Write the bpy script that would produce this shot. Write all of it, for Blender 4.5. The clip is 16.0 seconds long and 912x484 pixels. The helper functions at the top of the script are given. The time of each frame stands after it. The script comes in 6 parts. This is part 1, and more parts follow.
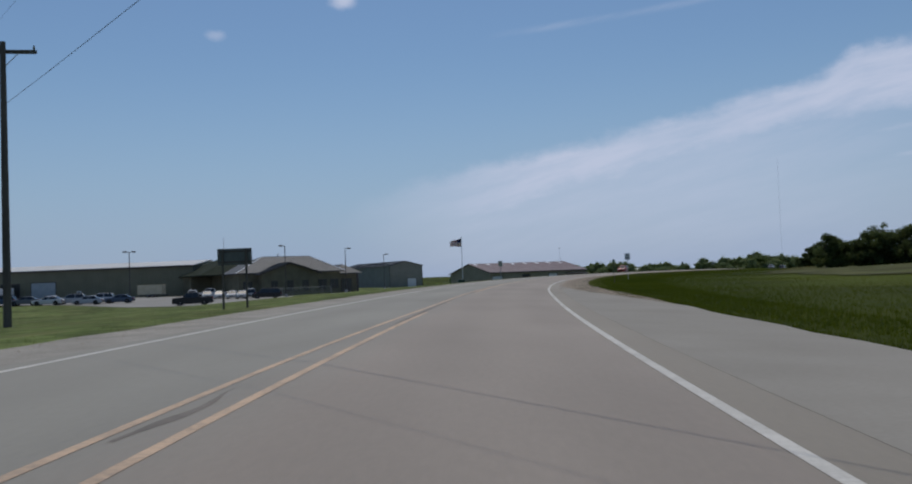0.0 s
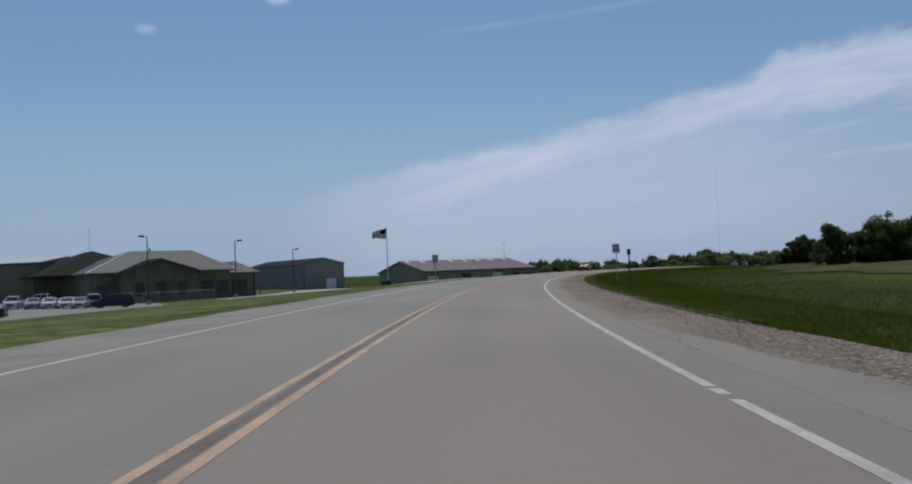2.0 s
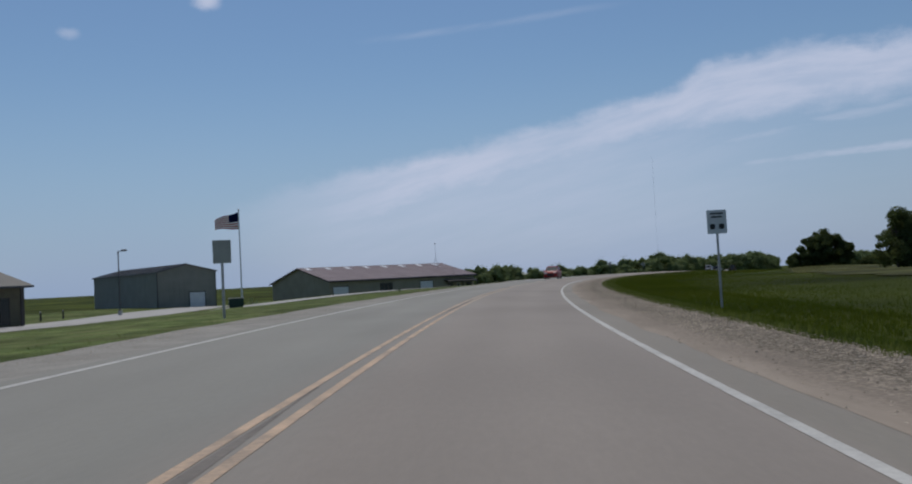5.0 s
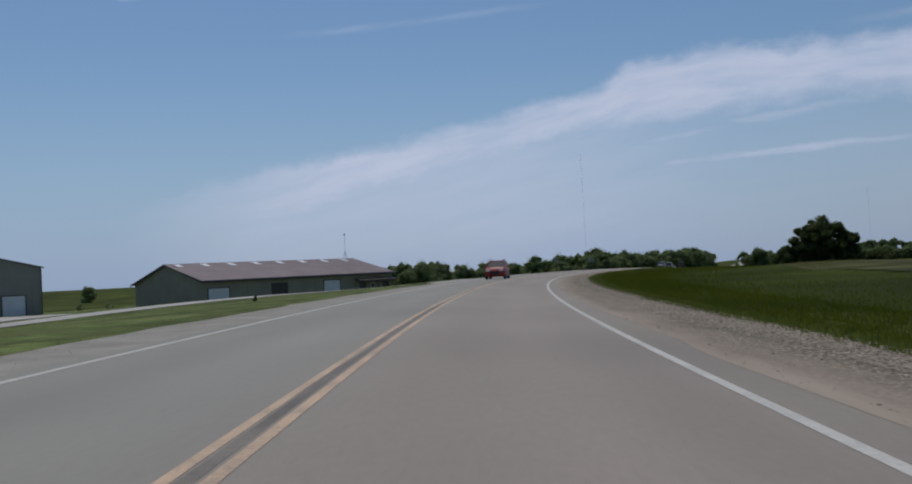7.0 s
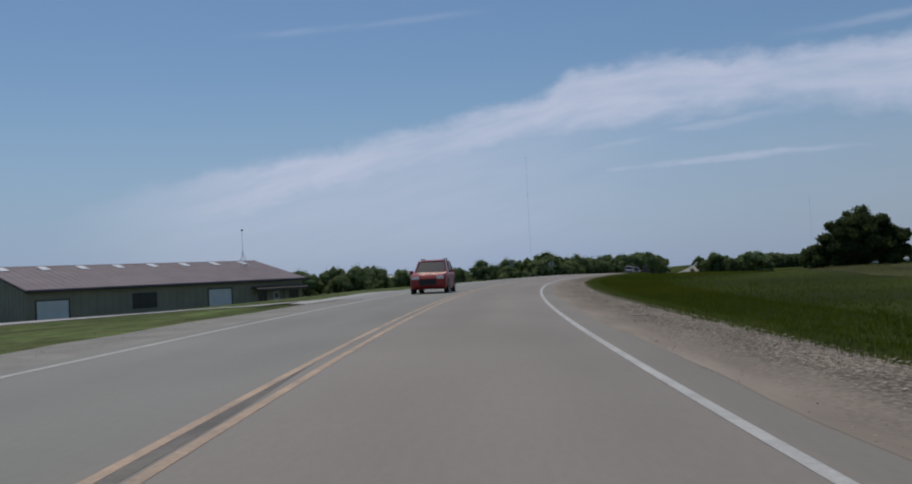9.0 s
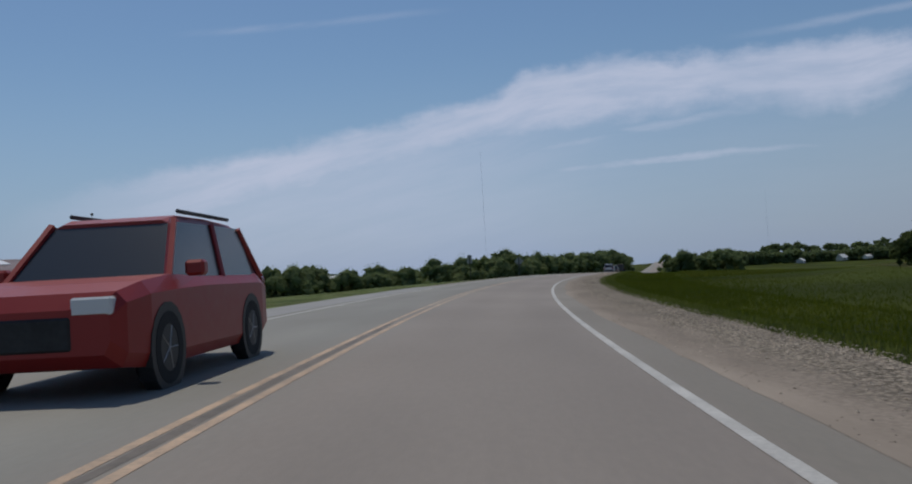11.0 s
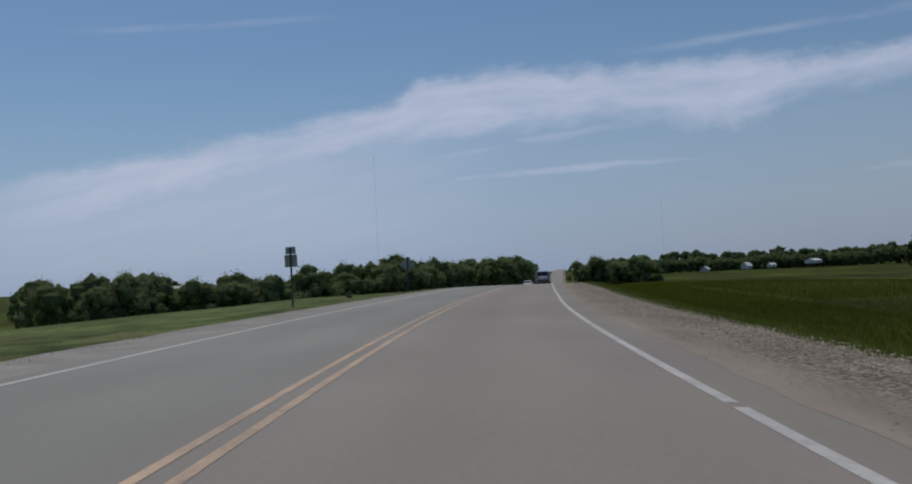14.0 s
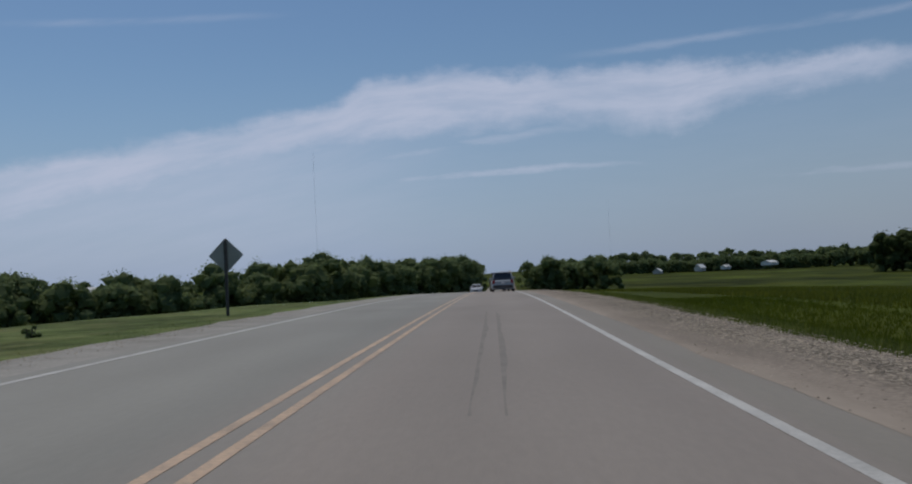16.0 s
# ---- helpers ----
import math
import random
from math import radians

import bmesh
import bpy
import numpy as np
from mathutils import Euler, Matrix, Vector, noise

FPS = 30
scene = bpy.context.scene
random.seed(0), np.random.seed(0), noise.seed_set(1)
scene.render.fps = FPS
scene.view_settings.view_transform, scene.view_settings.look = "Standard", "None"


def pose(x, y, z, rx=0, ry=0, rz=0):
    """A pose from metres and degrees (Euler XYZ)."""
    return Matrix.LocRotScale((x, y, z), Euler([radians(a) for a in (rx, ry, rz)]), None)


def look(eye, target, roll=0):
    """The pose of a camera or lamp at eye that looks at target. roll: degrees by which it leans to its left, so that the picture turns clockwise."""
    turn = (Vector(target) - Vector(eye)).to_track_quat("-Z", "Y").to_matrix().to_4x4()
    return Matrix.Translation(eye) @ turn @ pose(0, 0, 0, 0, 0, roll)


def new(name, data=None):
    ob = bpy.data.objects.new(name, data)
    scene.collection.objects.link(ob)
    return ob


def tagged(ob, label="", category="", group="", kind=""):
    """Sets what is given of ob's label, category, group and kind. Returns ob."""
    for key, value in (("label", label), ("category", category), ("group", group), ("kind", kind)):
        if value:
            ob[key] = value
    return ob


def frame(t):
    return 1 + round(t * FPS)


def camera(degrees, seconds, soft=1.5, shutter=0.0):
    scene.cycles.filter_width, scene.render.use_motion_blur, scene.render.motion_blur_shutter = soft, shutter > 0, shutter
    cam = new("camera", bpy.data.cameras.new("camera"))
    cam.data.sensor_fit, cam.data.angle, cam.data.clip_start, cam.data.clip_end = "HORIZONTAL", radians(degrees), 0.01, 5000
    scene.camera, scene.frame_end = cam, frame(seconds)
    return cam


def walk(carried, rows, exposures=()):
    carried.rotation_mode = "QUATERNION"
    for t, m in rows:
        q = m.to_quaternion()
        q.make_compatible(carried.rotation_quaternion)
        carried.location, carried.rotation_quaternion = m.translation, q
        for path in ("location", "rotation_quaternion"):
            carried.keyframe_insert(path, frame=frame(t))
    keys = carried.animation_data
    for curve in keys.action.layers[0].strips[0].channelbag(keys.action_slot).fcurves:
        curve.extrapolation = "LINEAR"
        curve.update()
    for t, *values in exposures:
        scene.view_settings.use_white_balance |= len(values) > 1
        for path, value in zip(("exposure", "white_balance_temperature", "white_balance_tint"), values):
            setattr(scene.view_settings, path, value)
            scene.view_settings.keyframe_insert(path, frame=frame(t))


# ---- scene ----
cam = camera(55.2, 16.0, soft=2.0)
PATH = [
    (0.0, -0.29, -0.07, -0.06, 2.37, 2.27, -0.03),
    (0.5, 0.00, 9.90, 0.01, 2.21, 2.29, -0.30),
    (1.0, 0.39, 19.86, 0.07, 1.84, 2.23, -1.31),
    (1.5, 0.98, 29.58, 0.13, 2.04, 2.27, -2.68),
    (2.0, 1.87, 39.26, 0.17, 2.10, 2.42, -4.18),
    (2.5, 2.98, 48.67, 0.21, 2.21, 2.92, -5.16),
    (3.0, 4.14, 58.08, 0.25, 2.30, 2.95, -5.90),
    (3.5, 5.33, 67.22, 0.30, 2.33, 2.86, -6.37),
    (4.0, 6.60, 76.61, 0.34, 2.44, 2.95, -6.81),
    (4.5, 8.04, 85.97, 0.39, 2.46, 2.99, -7.56),
    (5.0, 9.60, 95.06, 0.42, 2.40, 3.00, -8.54),
    (5.5, 11.35, 104.38, 0.45, 2.30, 2.98, -9.67),
    (6.0, 13.20, 113.41, 0.49, 2.18, 2.98, -10.88),
    (6.5, 15.12, 122.17, 0.52, 2.07, 2.99, -12.13),
    (7.0, 17.27, 130.90, 0.54, 1.97, 3.04, -13.35),
    (7.5, 19.65, 139.56, 0.56, 1.93, 2.98, -14.32),
    (8.0, 22.02, 147.94, 0.58, 2.03, 2.97, -15.19),
    (8.5, 24.60, 156.29, 0.59, 2.04, 2.95, -16.07),
    (9.0, 27.30, 164.58, 0.60, 2.12, 2.95, -17.08),
    (9.5, 30.09, 172.84, 0.61, 2.12, 2.99, -17.40),
    (10.0, 33.10, 181.29, 0.62, 2.08, 3.05, -17.80),
    (10.5, 36.14, 189.46, 0.62, 2.00, 3.12, -18.68),
    (11.0, 39.42, 197.80, 0.63, 1.93, 3.17, -20.05),
    (11.5, 42.92, 206.32, 0.64, 1.92, 3.16, -21.52),
    (12.0, 46.44, 214.57, 0.64, 2.00, 3.08, -22.33),
    (12.5, 50.12, 223.01, 0.64, 2.00, 3.13, -23.30),
    (13.0, 54.04, 231.62, 0.64, 2.09, 3.17, -24.42),
    (13.5, 58.34, 240.34, 0.64, 2.11, 3.19, -25.75),
    (14.0, 62.81, 248.97, 0.63, 2.09, 3.09, -26.98),
    (14.5, 67.57, 257.72, 0.62, 2.23, 3.04, -28.01),
    (15.0, 72.55, 266.34, 0.60, 2.04, 2.87, -28.95),
    (15.5, 77.78, 274.82, 0.58, 2.10, 2.79, -29.82),
    (16.0, 83.28, 283.43, 0.55, 1.98, 2.88, -30.61),
]
walk(cam, [(t, pose(x, y, z, 90, 0, yaw) @ pose(0, 0, 0, pitch) @ pose(0, 0, 0, 0, 0, -roll))
           for t, x, y, z, pitch, roll, yaw in PATH],
     exposures=[(0.0, -0.07), (8.0, -0.13), (16.0, -0.23)])

# ---- world, sun, exposure ----
SUN_AZ, SUN_EL = 4.0, 64.0        # degrees; azimuth from the y axis, negative to the right


def build_world():
    world = bpy.data.worlds.new("sky")
    world.use_nodes = True
    scene.world = world
    nt = world.node_tree
    N, L = nt.nodes, nt.links
    N.clear()

    def math_node(op, a, b=None, c=None):
        n = N.new("ShaderNodeMath")
        n.operation = op
        for i, v in enumerate((a, b, c)):
            if v is None:
                continue
            if isinstance(v, (int, float)):
                n.inputs[i].default_value = v
            else:
                L.new(v, n.inputs[i])
        return n.outputs[0]

    def smooth(v, a, b, lo=0.0, hi=1.0):
        n = N.new("ShaderNodeMapRange")
        n.interpolation_type = "SMOOTHSTEP"
        L.new(v, n.inputs[0])
        for i, k in enumerate((a, b, lo, hi)):
            n.inputs[i + 1].default_value = k
        return n.outputs[0]

    def cloud_noise(vec, scale, detail, rough, stretch):
        m = N.new("ShaderNodeMapping")
        m.inputs["Scale"].default_value = stretch
        L.new(vec, m.inputs[0])
        n = N.new("ShaderNodeTexNoise")
        n.inputs["Scale"].default_value = scale
        n.inputs["Detail"].default_value = detail
        n.inputs["Roughness"].default_value = rough
        L.new(m.outputs[0], n.inputs["Vector"])
        return n.outputs[0]

    coord = N.new("ShaderNodeTexCoord")
    sep = N.new("ShaderNodeSeparateXYZ")
    L.new(coord.outputs["Generated"], sep.inputs[0])
    x, y, z = sep.outputs
    el = math_node("MULTIPLY", math_node("ARCSINE", z), 57.2958)
    right = math_node("MULTIPLY", math_node("ARCTAN2", x, y), 57.2958)
    flat = N.new("ShaderNodeCombineXYZ")
    L.new(right, flat.inputs[0])
    L.new(el, flat.inputs[1])
    flat = flat.outputs[0]

    sky = N.new("ShaderNodeTexSky")
    sky.sky_type = "NISHITA"
    sky.sun_disc = False
    sky.sun_elevation = radians(SUN_EL)
    sky.sun_rotation = radians(-SUN_AZ)
    sky.air_density, sky.dust_density, sky.ozone_density = 1.2, 0.4, 3.0

    def profile(points):
        """Elevation along the azimuth, from (azimuth, elevation) pairs."""
        ramp = N.new("ShaderNodeValToRGB")
        L.new(math_node("MULTIPLY_ADD", right, 1 / 80, 0.125), ramp.inputs[0])
        els = ramp.color_ramp.elements
        while len(els) < len(points):
            els.new(0.5)
        for e, (a, v) in zip(els, points):
            e.position, e.color = (a + 10) / 80, (v / 20, v / 20, v / 20, 1)
        return math_node("MULTIPLY", ramp.outputs[0], 20.0)

    top = profile(((-8, 4.0), (-6, 5.5), (-3, 6.5), (0, 7.1), (4.7, 8.0), (8.5, 8.7), (12.3, 9.4), (16, 10.2), (19.8, 10.8), (23.2, 11.5),
                   (25.2, 12.7), (30, 13.3), (36, 12.9), (43, 12.7), (52, 12.3), (60, 11.9)))
    bottom = profile(((-8, 2.0), (0, 3.0), (8, 5.6), (12, 6.5), (16, 7.4), (19.5, 8.1), (23, 8.7), (27, 9.1), (31, 9.4), (37, 9.8),
                      (41, 9.2), (45, 8.7), (49, 9.9), (55, 10.4), (60, 11.0)))
    # filaments lie along the bank
    along = N.new("ShaderNodeCombineXYZ")
    L.new(right, along.inputs[0])
    L.new(math_node("SUBTRACT", el, math_node("MULTIPLY", math_node("ADD", top, bottom), 0.5)), along.inputs[1])
    along = along.outputs[0]
    strand = cloud_noise(along, 0.5, 8.0, 0.62, (0.3, 1.9, 1.0))
    puffy = cloud_noise(flat, 0.42, 7.0, 0.62, (0.8, 1.3, 1.0))
    broad = cloud_noise(flat, 0.10, 3.0, 0.5, (0.7, 1.5, 1.0))
    wob = math_node("MULTIPLY", math_node("SUBTRACT", puffy, 0.5), 2.3)
    ew = math_node("ADD", el, wob)
    over = math_node("SUBTRACT", ew, top)
    under = math_node("SUBTRACT", ew, bottom)
    upper = smooth(over, -1.0, 0.35, 1.0, 0.0)
    lower = smooth(under, -1.3, 1.1, 0.0, 1.0)
    ends = math_node("MULTIPLY", smooth(right, -8.0, 7.0), smooth(right, 50.0, 80.0, 1.0, 0.35))
    bank = math_node("MULTIPLY", math_node("MULTIPLY", upper, lower), ends)
    bank = math_node("MULTIPLY", bank, smooth(strand, 0.3, 0.66, 0.66, 1.0))
    bank = math_node("MULTIPLY", bank, smooth(broad, 0.25, 0.6, 0.8, 1.0))
    # a thin milky sheet hangs below the bank's lower end
    sheet = math_node("MULTIPLY", smooth(over, -1.2, 0.4, 1.0, 0.0), smooth(el, -1.0, 5.0, 0.35, 1.0))
    sheet = math_node("MULTIPLY", sheet, math_node("MULTIPLY", smooth(right, -9.0, 2.0), smooth(right, 14.0, 36.0, 1.0, 0.22)))
    sheet = math_node("MULTIPLY", sheet, smooth(strand, 0.25, 0.75, 0.7, 1.0))

    def streak(points, width, a0, a1, b0, b1, sway=0.25):
        """A thin ribbon of cirrus along a line of (azimuth, elevation), between two azimuths."""
        off = math_node("ABSOLUTE", math_node("SUBTRACT", math_node("ADD", el, math_node("MULTIPLY", wob, sway)), profile(points)))
        v = math_node("MULTIPLY", smooth(off, 0.0, width, 1.0, 0.0), smooth(strand, 0.34, 0.6, 0.25, 1.0))
        return math_node("MULTIPLY", v, math_node("MULTIPLY", smooth(right, a0, a1), smooth(right, b0, b1, 1.0, 0.0)))

    veil = math_node("MULTIPLY", smooth(el, -3.0, 15.0, 0.92, 0.0), smooth(broad, 0.3, 0.7, 0.9, 1.0))

    def puff(a, e, ra, re):
        da = math_node("DIVIDE", math_node("SUBTRACT", math_node("ADD", right, math_node("MULTIPLY", wob, 0.6)), a), ra)
        de = math_node("DIVIDE", math_node("SUBTRACT", math_node("ADD", el, math_node("MULTIPLY", wob, 0.45)), e), re)
        r = math_node("SQRT", math_node("ADD", math_node("MULTIPLY", da, da), math_node("MULTIPLY", de, de)))
        return smooth(r, 0.1, 1.0, 0.85, 0.0)

    total = bank
    for other, k in ((sheet, 0.6),
                     (streak(((20, 5.6), (24, 6.05), (31, 6.4), (38, 6.5), (46, 6.3)), 0.42, 20.0, 29.0, 36.0, 47.0), 0.62),
                     (streak(((8, 4.2), (20, 5.2), (26, 5.5)), 0.35, 6.0, 15.0, 20.0, 27.0), 0.3),
                     (streak(((14, 5.9), (24, 7.4), (31, 8.3), (38, 9.0), (44, 8.4)), 0.55, 12.0, 20.0, 34.0, 44.0), 0.45),
                     (streak(((38, 13.5), (47, 13.8), (60, 14.0)), 0.4, 37.0, 44.0, 64.0, 70.0), 0.28),
                     (streak(((0, 15.3), (5, 15.75), (12.6, 16.3), (17, 16.7), (24, 17.0)), 0.35, 2.0, 7.0, 14.0, 22.0, 0.1), 0.2),
                     (streak(((44, 4.9), (53, 5.0), (60, 4.9)), 0.4, 46.0, 54.0, 64.0, 72.0), 0.35),
                     (puff(-15.1, 15.7, 0.9, 0.5), 0.5), (puff(-6.8, 18.0, 1.25, 0.75), 1.1)):
        total = math_node("MAXIMUM", total, math_node("MULTIPLY", other, k))
    total = math_node("MULTIPLY", total, 0.9)
    hazed = N.new("ShaderNodeMixRGB")
    L.new(veil, hazed.inputs[0])
    deepen = N.new("ShaderNodeMixRGB")
    deepen.blend_type = "MULTIPLY"
    deepen.inputs[0].default_value = 1.0
    deepen.inputs[2].default_value = (0.85, 0.96, 1.08, 1.0)
    L.new(sky.outputs[0], deepen.inputs[1])
    L.new(deepen.outputs[0], hazed.inputs[1])
    far_haze = N.new("ShaderNodeMixRGB")
    L.new(smooth(right, 18.0, 62.0), far_haze.inputs[0])
    far_haze.inputs[1].default_value, far_haze.inputs[2].default_value = HAZE, GREY_HAZE
    L.new(far_haze.outputs[0], hazed.inputs[2])
    tint = N.new("ShaderNodeMixRGB")
    L.new(total, tint.inputs[0])
    L.new(hazed.outputs[0], tint.inputs[1])
    tint.inputs[2].default_value = CLOUD
    bg = N.new("ShaderNodeBackground")
    bg.inputs[1].default_value = SKY_STRENGTH
    L.new(tint.outputs[0], bg.inputs[0])
    out = N.new("ShaderNodeOutputWorld")
    L.new(bg.outputs[0], out.inputs[0])


SKY_STRENGTH = 0.07
CLOUD = (7.7, 8.45, 10.7, 1.0)
GREY_HAZE = (3.6, 4.55, 6.4, 1.0)
HAZE = (3.95, 5.5, 8.7, 1.0)
build_world()
sun_data = bpy.data.lights.new("sun", "SUN")
sun_data.energy, sun_data.angle, sun_data.color = 2.4, radians(0.55), (1.0, 0.92, 0.8)
sun = new("sun", sun_data)
_a, _e = radians(SUN_AZ), radians(SUN_EL)
SUN_DIR = Vector((-math.sin(_a) * math.cos(_e), math.cos(_a) * math.cos(_e), math.sin(_e)))
sun.matrix_world = look(SUN_DIR * 100, (0, 0, 0))


# ---- materials ----
def surface(name, c1, c2, scale=1.0, rough=0.8, metal=0.0, bump=0.0, fine=8.0, stretch=(1, 1, 1), spread=0.0, coords="Object"):
    """Two colours mixed by broad and fine noise, with roughness wear and fine relief."""
    m = bpy.data.materials.new(name)
    m.use_nodes = True
    nt = m.node_tree
    N, L = nt.nodes, nt.links
    b = N["Principled BSDF"]
    co = N.new("ShaderNodeTexCoord")
    mp = N.new("ShaderNodeMapping")
    mp.inputs["Scale"].default_value = stretch
    L.new(co.outputs[coords], mp.inputs[0])
    n1, n2 = N.new("ShaderNodeTexNoise"), N.new("ShaderNodeTexNoise")
    n1.inputs["Scale"].default_value, n1.inputs["Detail"].default_value = scale, 3
    n2.inputs["Scale"].default_value, n2.inputs["Detail"].default_value = scale * fine, 6
    n2.inputs["Roughness"].default_value = 0.65
    L.new(mp.outputs[0], n1.inputs["Vector"])
    L.new(mp.outputs[0], n2.inputs["Vector"])
    add = N.new("ShaderNodeMath")
    add.operation = "ADD"
    L.new(n1.outputs[0], add.inputs[0])
    L.new(n2.outputs[0], add.inputs[1])
    src = add.outputs[0]
    if spread:
        info = N.new("ShaderNodeObjectInfo")
        ma = N.new("ShaderNodeMath")
        ma.operation = "MULTIPLY_ADD"
        L.new(info.outputs["Random"], ma.inputs[0])
        ma.inputs[1].default_value = spread
        L.new(src, ma.inputs[2])
        src = ma.outputs[0]
    ramp = N.new("ShaderNodeMapRange")
    ramp.inputs[1].default_value, ramp.inputs[2].default_value = 0.7, 1.3 + spread
    L.new(src, ramp.inputs[0])
    mix = N.new("ShaderNodeMixRGB")
    mix.inputs[1].default_value, mix.inputs[2].default_value = (*c1, 1), (*c2, 1)
    L.new(ramp.outputs[0], mix.inputs[0])
    L.new(mix.outputs[0], b.inputs["Base Color"])
    r = N.new("ShaderNodeMapRange")
    r.inputs[3].default_value, r.inputs[4].default_value = max(rough - 0.1, 0.02), min(rough + 0.1, 1.0)
    L.new(n2.outputs[0], r.inputs[0])
    L.new(r.outputs[0], b.inputs["Roughness"])
    b.inputs["Metallic"].default_value = metal
    b.inputs["Specular IOR Level"].default_value = 0.3 if rough < 0.95 else 0.05
    if bump:
        bp = N.new("ShaderNodeBump")
        bp.inputs["Strength"].default_value, bp.inputs["Distance"].default_value = 0.6, bump
        L.new(n2.outputs[0], bp.inputs["Height"])
        L.new(bp.outputs[0], b.inputs["Normal"])
    return m


def patchy(m, scale, lo, hi):
    """Broad patches of darker and lighter growth over a ground material."""
    nt = m.node_tree
    N, L = nt.nodes, nt.links
    b = N["Principled BSDF"]
    old = b.inputs["Base Color"].links[0].from_socket
    co = N.new("ShaderNodeTexCoord")
    n = N.new("ShaderNodeTexNoise")
    n.inputs["Scale"].default_value, n.inputs["Detail"].default_value = scale, 2
    L.new(co.outputs["Object"], n.inputs["Vector"])
    mr = N.new("ShaderNodeMapRange")
    for i, v in enumerate((0.38, 0.62, lo, hi)):
        mr.inputs[i + 1].default_value = v
    L.new(n.outputs[0], mr.inputs[0])
    mul = N.new("ShaderNodeMixRGB")
    mul.blend_type = "MULTIPLY"
    mul.inputs[0].default_value = 1.0
    L.new(old, mul.inputs[1])
    L.new(mr.outputs[0], mul.inputs[2])
    L.new(mul.outputs[0], b.inputs["Base Color"])


def glass(name, c, rough=0.08):
    m = bpy.data.materials.new(name)
    m.use_nodes = True
    b = m.node_tree.nodes["Principled BSDF"]
    b.inputs["Base Color"].default_value = (*c, 1)
    b.inputs["Roughness"].default_value = rough
    b.inputs["Specular IOR Level"].default_value = 0.6
    return m


def foliage(name, c1, c2, through_light=0.35, broad=0.35):
    """Leaf clumps: each island its own green, a little light through the leaves."""
    m = bpy.data.materials.new(name)
    m.use_nodes = True
    nt = m.node_tree
    N, L = nt.nodes, nt.links
    b = N["Principled BSDF"]
    geo = N.new("ShaderNodeNewGeometry")
    co = N.new("ShaderNodeTexCoord")
    n1 = N.new("ShaderNodeTexNoise")
    n1.inputs["Scale"].default_value, n1.inputs["Detail"].default_value = broad, 3
    L.new(co.outputs["Object"], n1.inputs["Vector"])
    ma = N.new("ShaderNodeMath")
    ma.operation = "MULTIPLY_ADD"
    L.new(geo.outputs["Random Per Island"], ma.inputs[0])
    ma.inputs[1].default_value = 0.35
    L.new(n1.outputs[0], ma.inputs[2])
    mr = N.new("ShaderNodeMapRange")
    mr.inputs[1].default_value, mr.inputs[2].default_value = 0.38, 0.95
    L.new(ma.outputs[0], mr.inputs[0])
    mix = N.new("ShaderNodeMixRGB")
    mix.inputs[1].default_value, mix.inputs[2].default_value = (*c1, 1), (*c2, 1)
    L.new(mr.outputs[0], mix.inputs[0])
    L.new(mix.outputs[0], b.inputs["Base Color"])
    b.inputs["Roughness"].default_value = 0.8
    b.inputs["Specular IOR Level"].default_value = 0.1
    if through_light:
        tr = N.new("ShaderNodeBsdfTranslucent")
        L.new(mix.outputs[0], tr.inputs[0])
        ms = N.new("ShaderNodeMixShader")
        ms.inputs[0].default_value = through_light
        L.new(b.outputs[0], ms.inputs[1])
        L.new(tr.outputs[0], ms.inputs[2])
        L.new(ms.outputs[0], N["Material Output"].inputs[0])
    return m


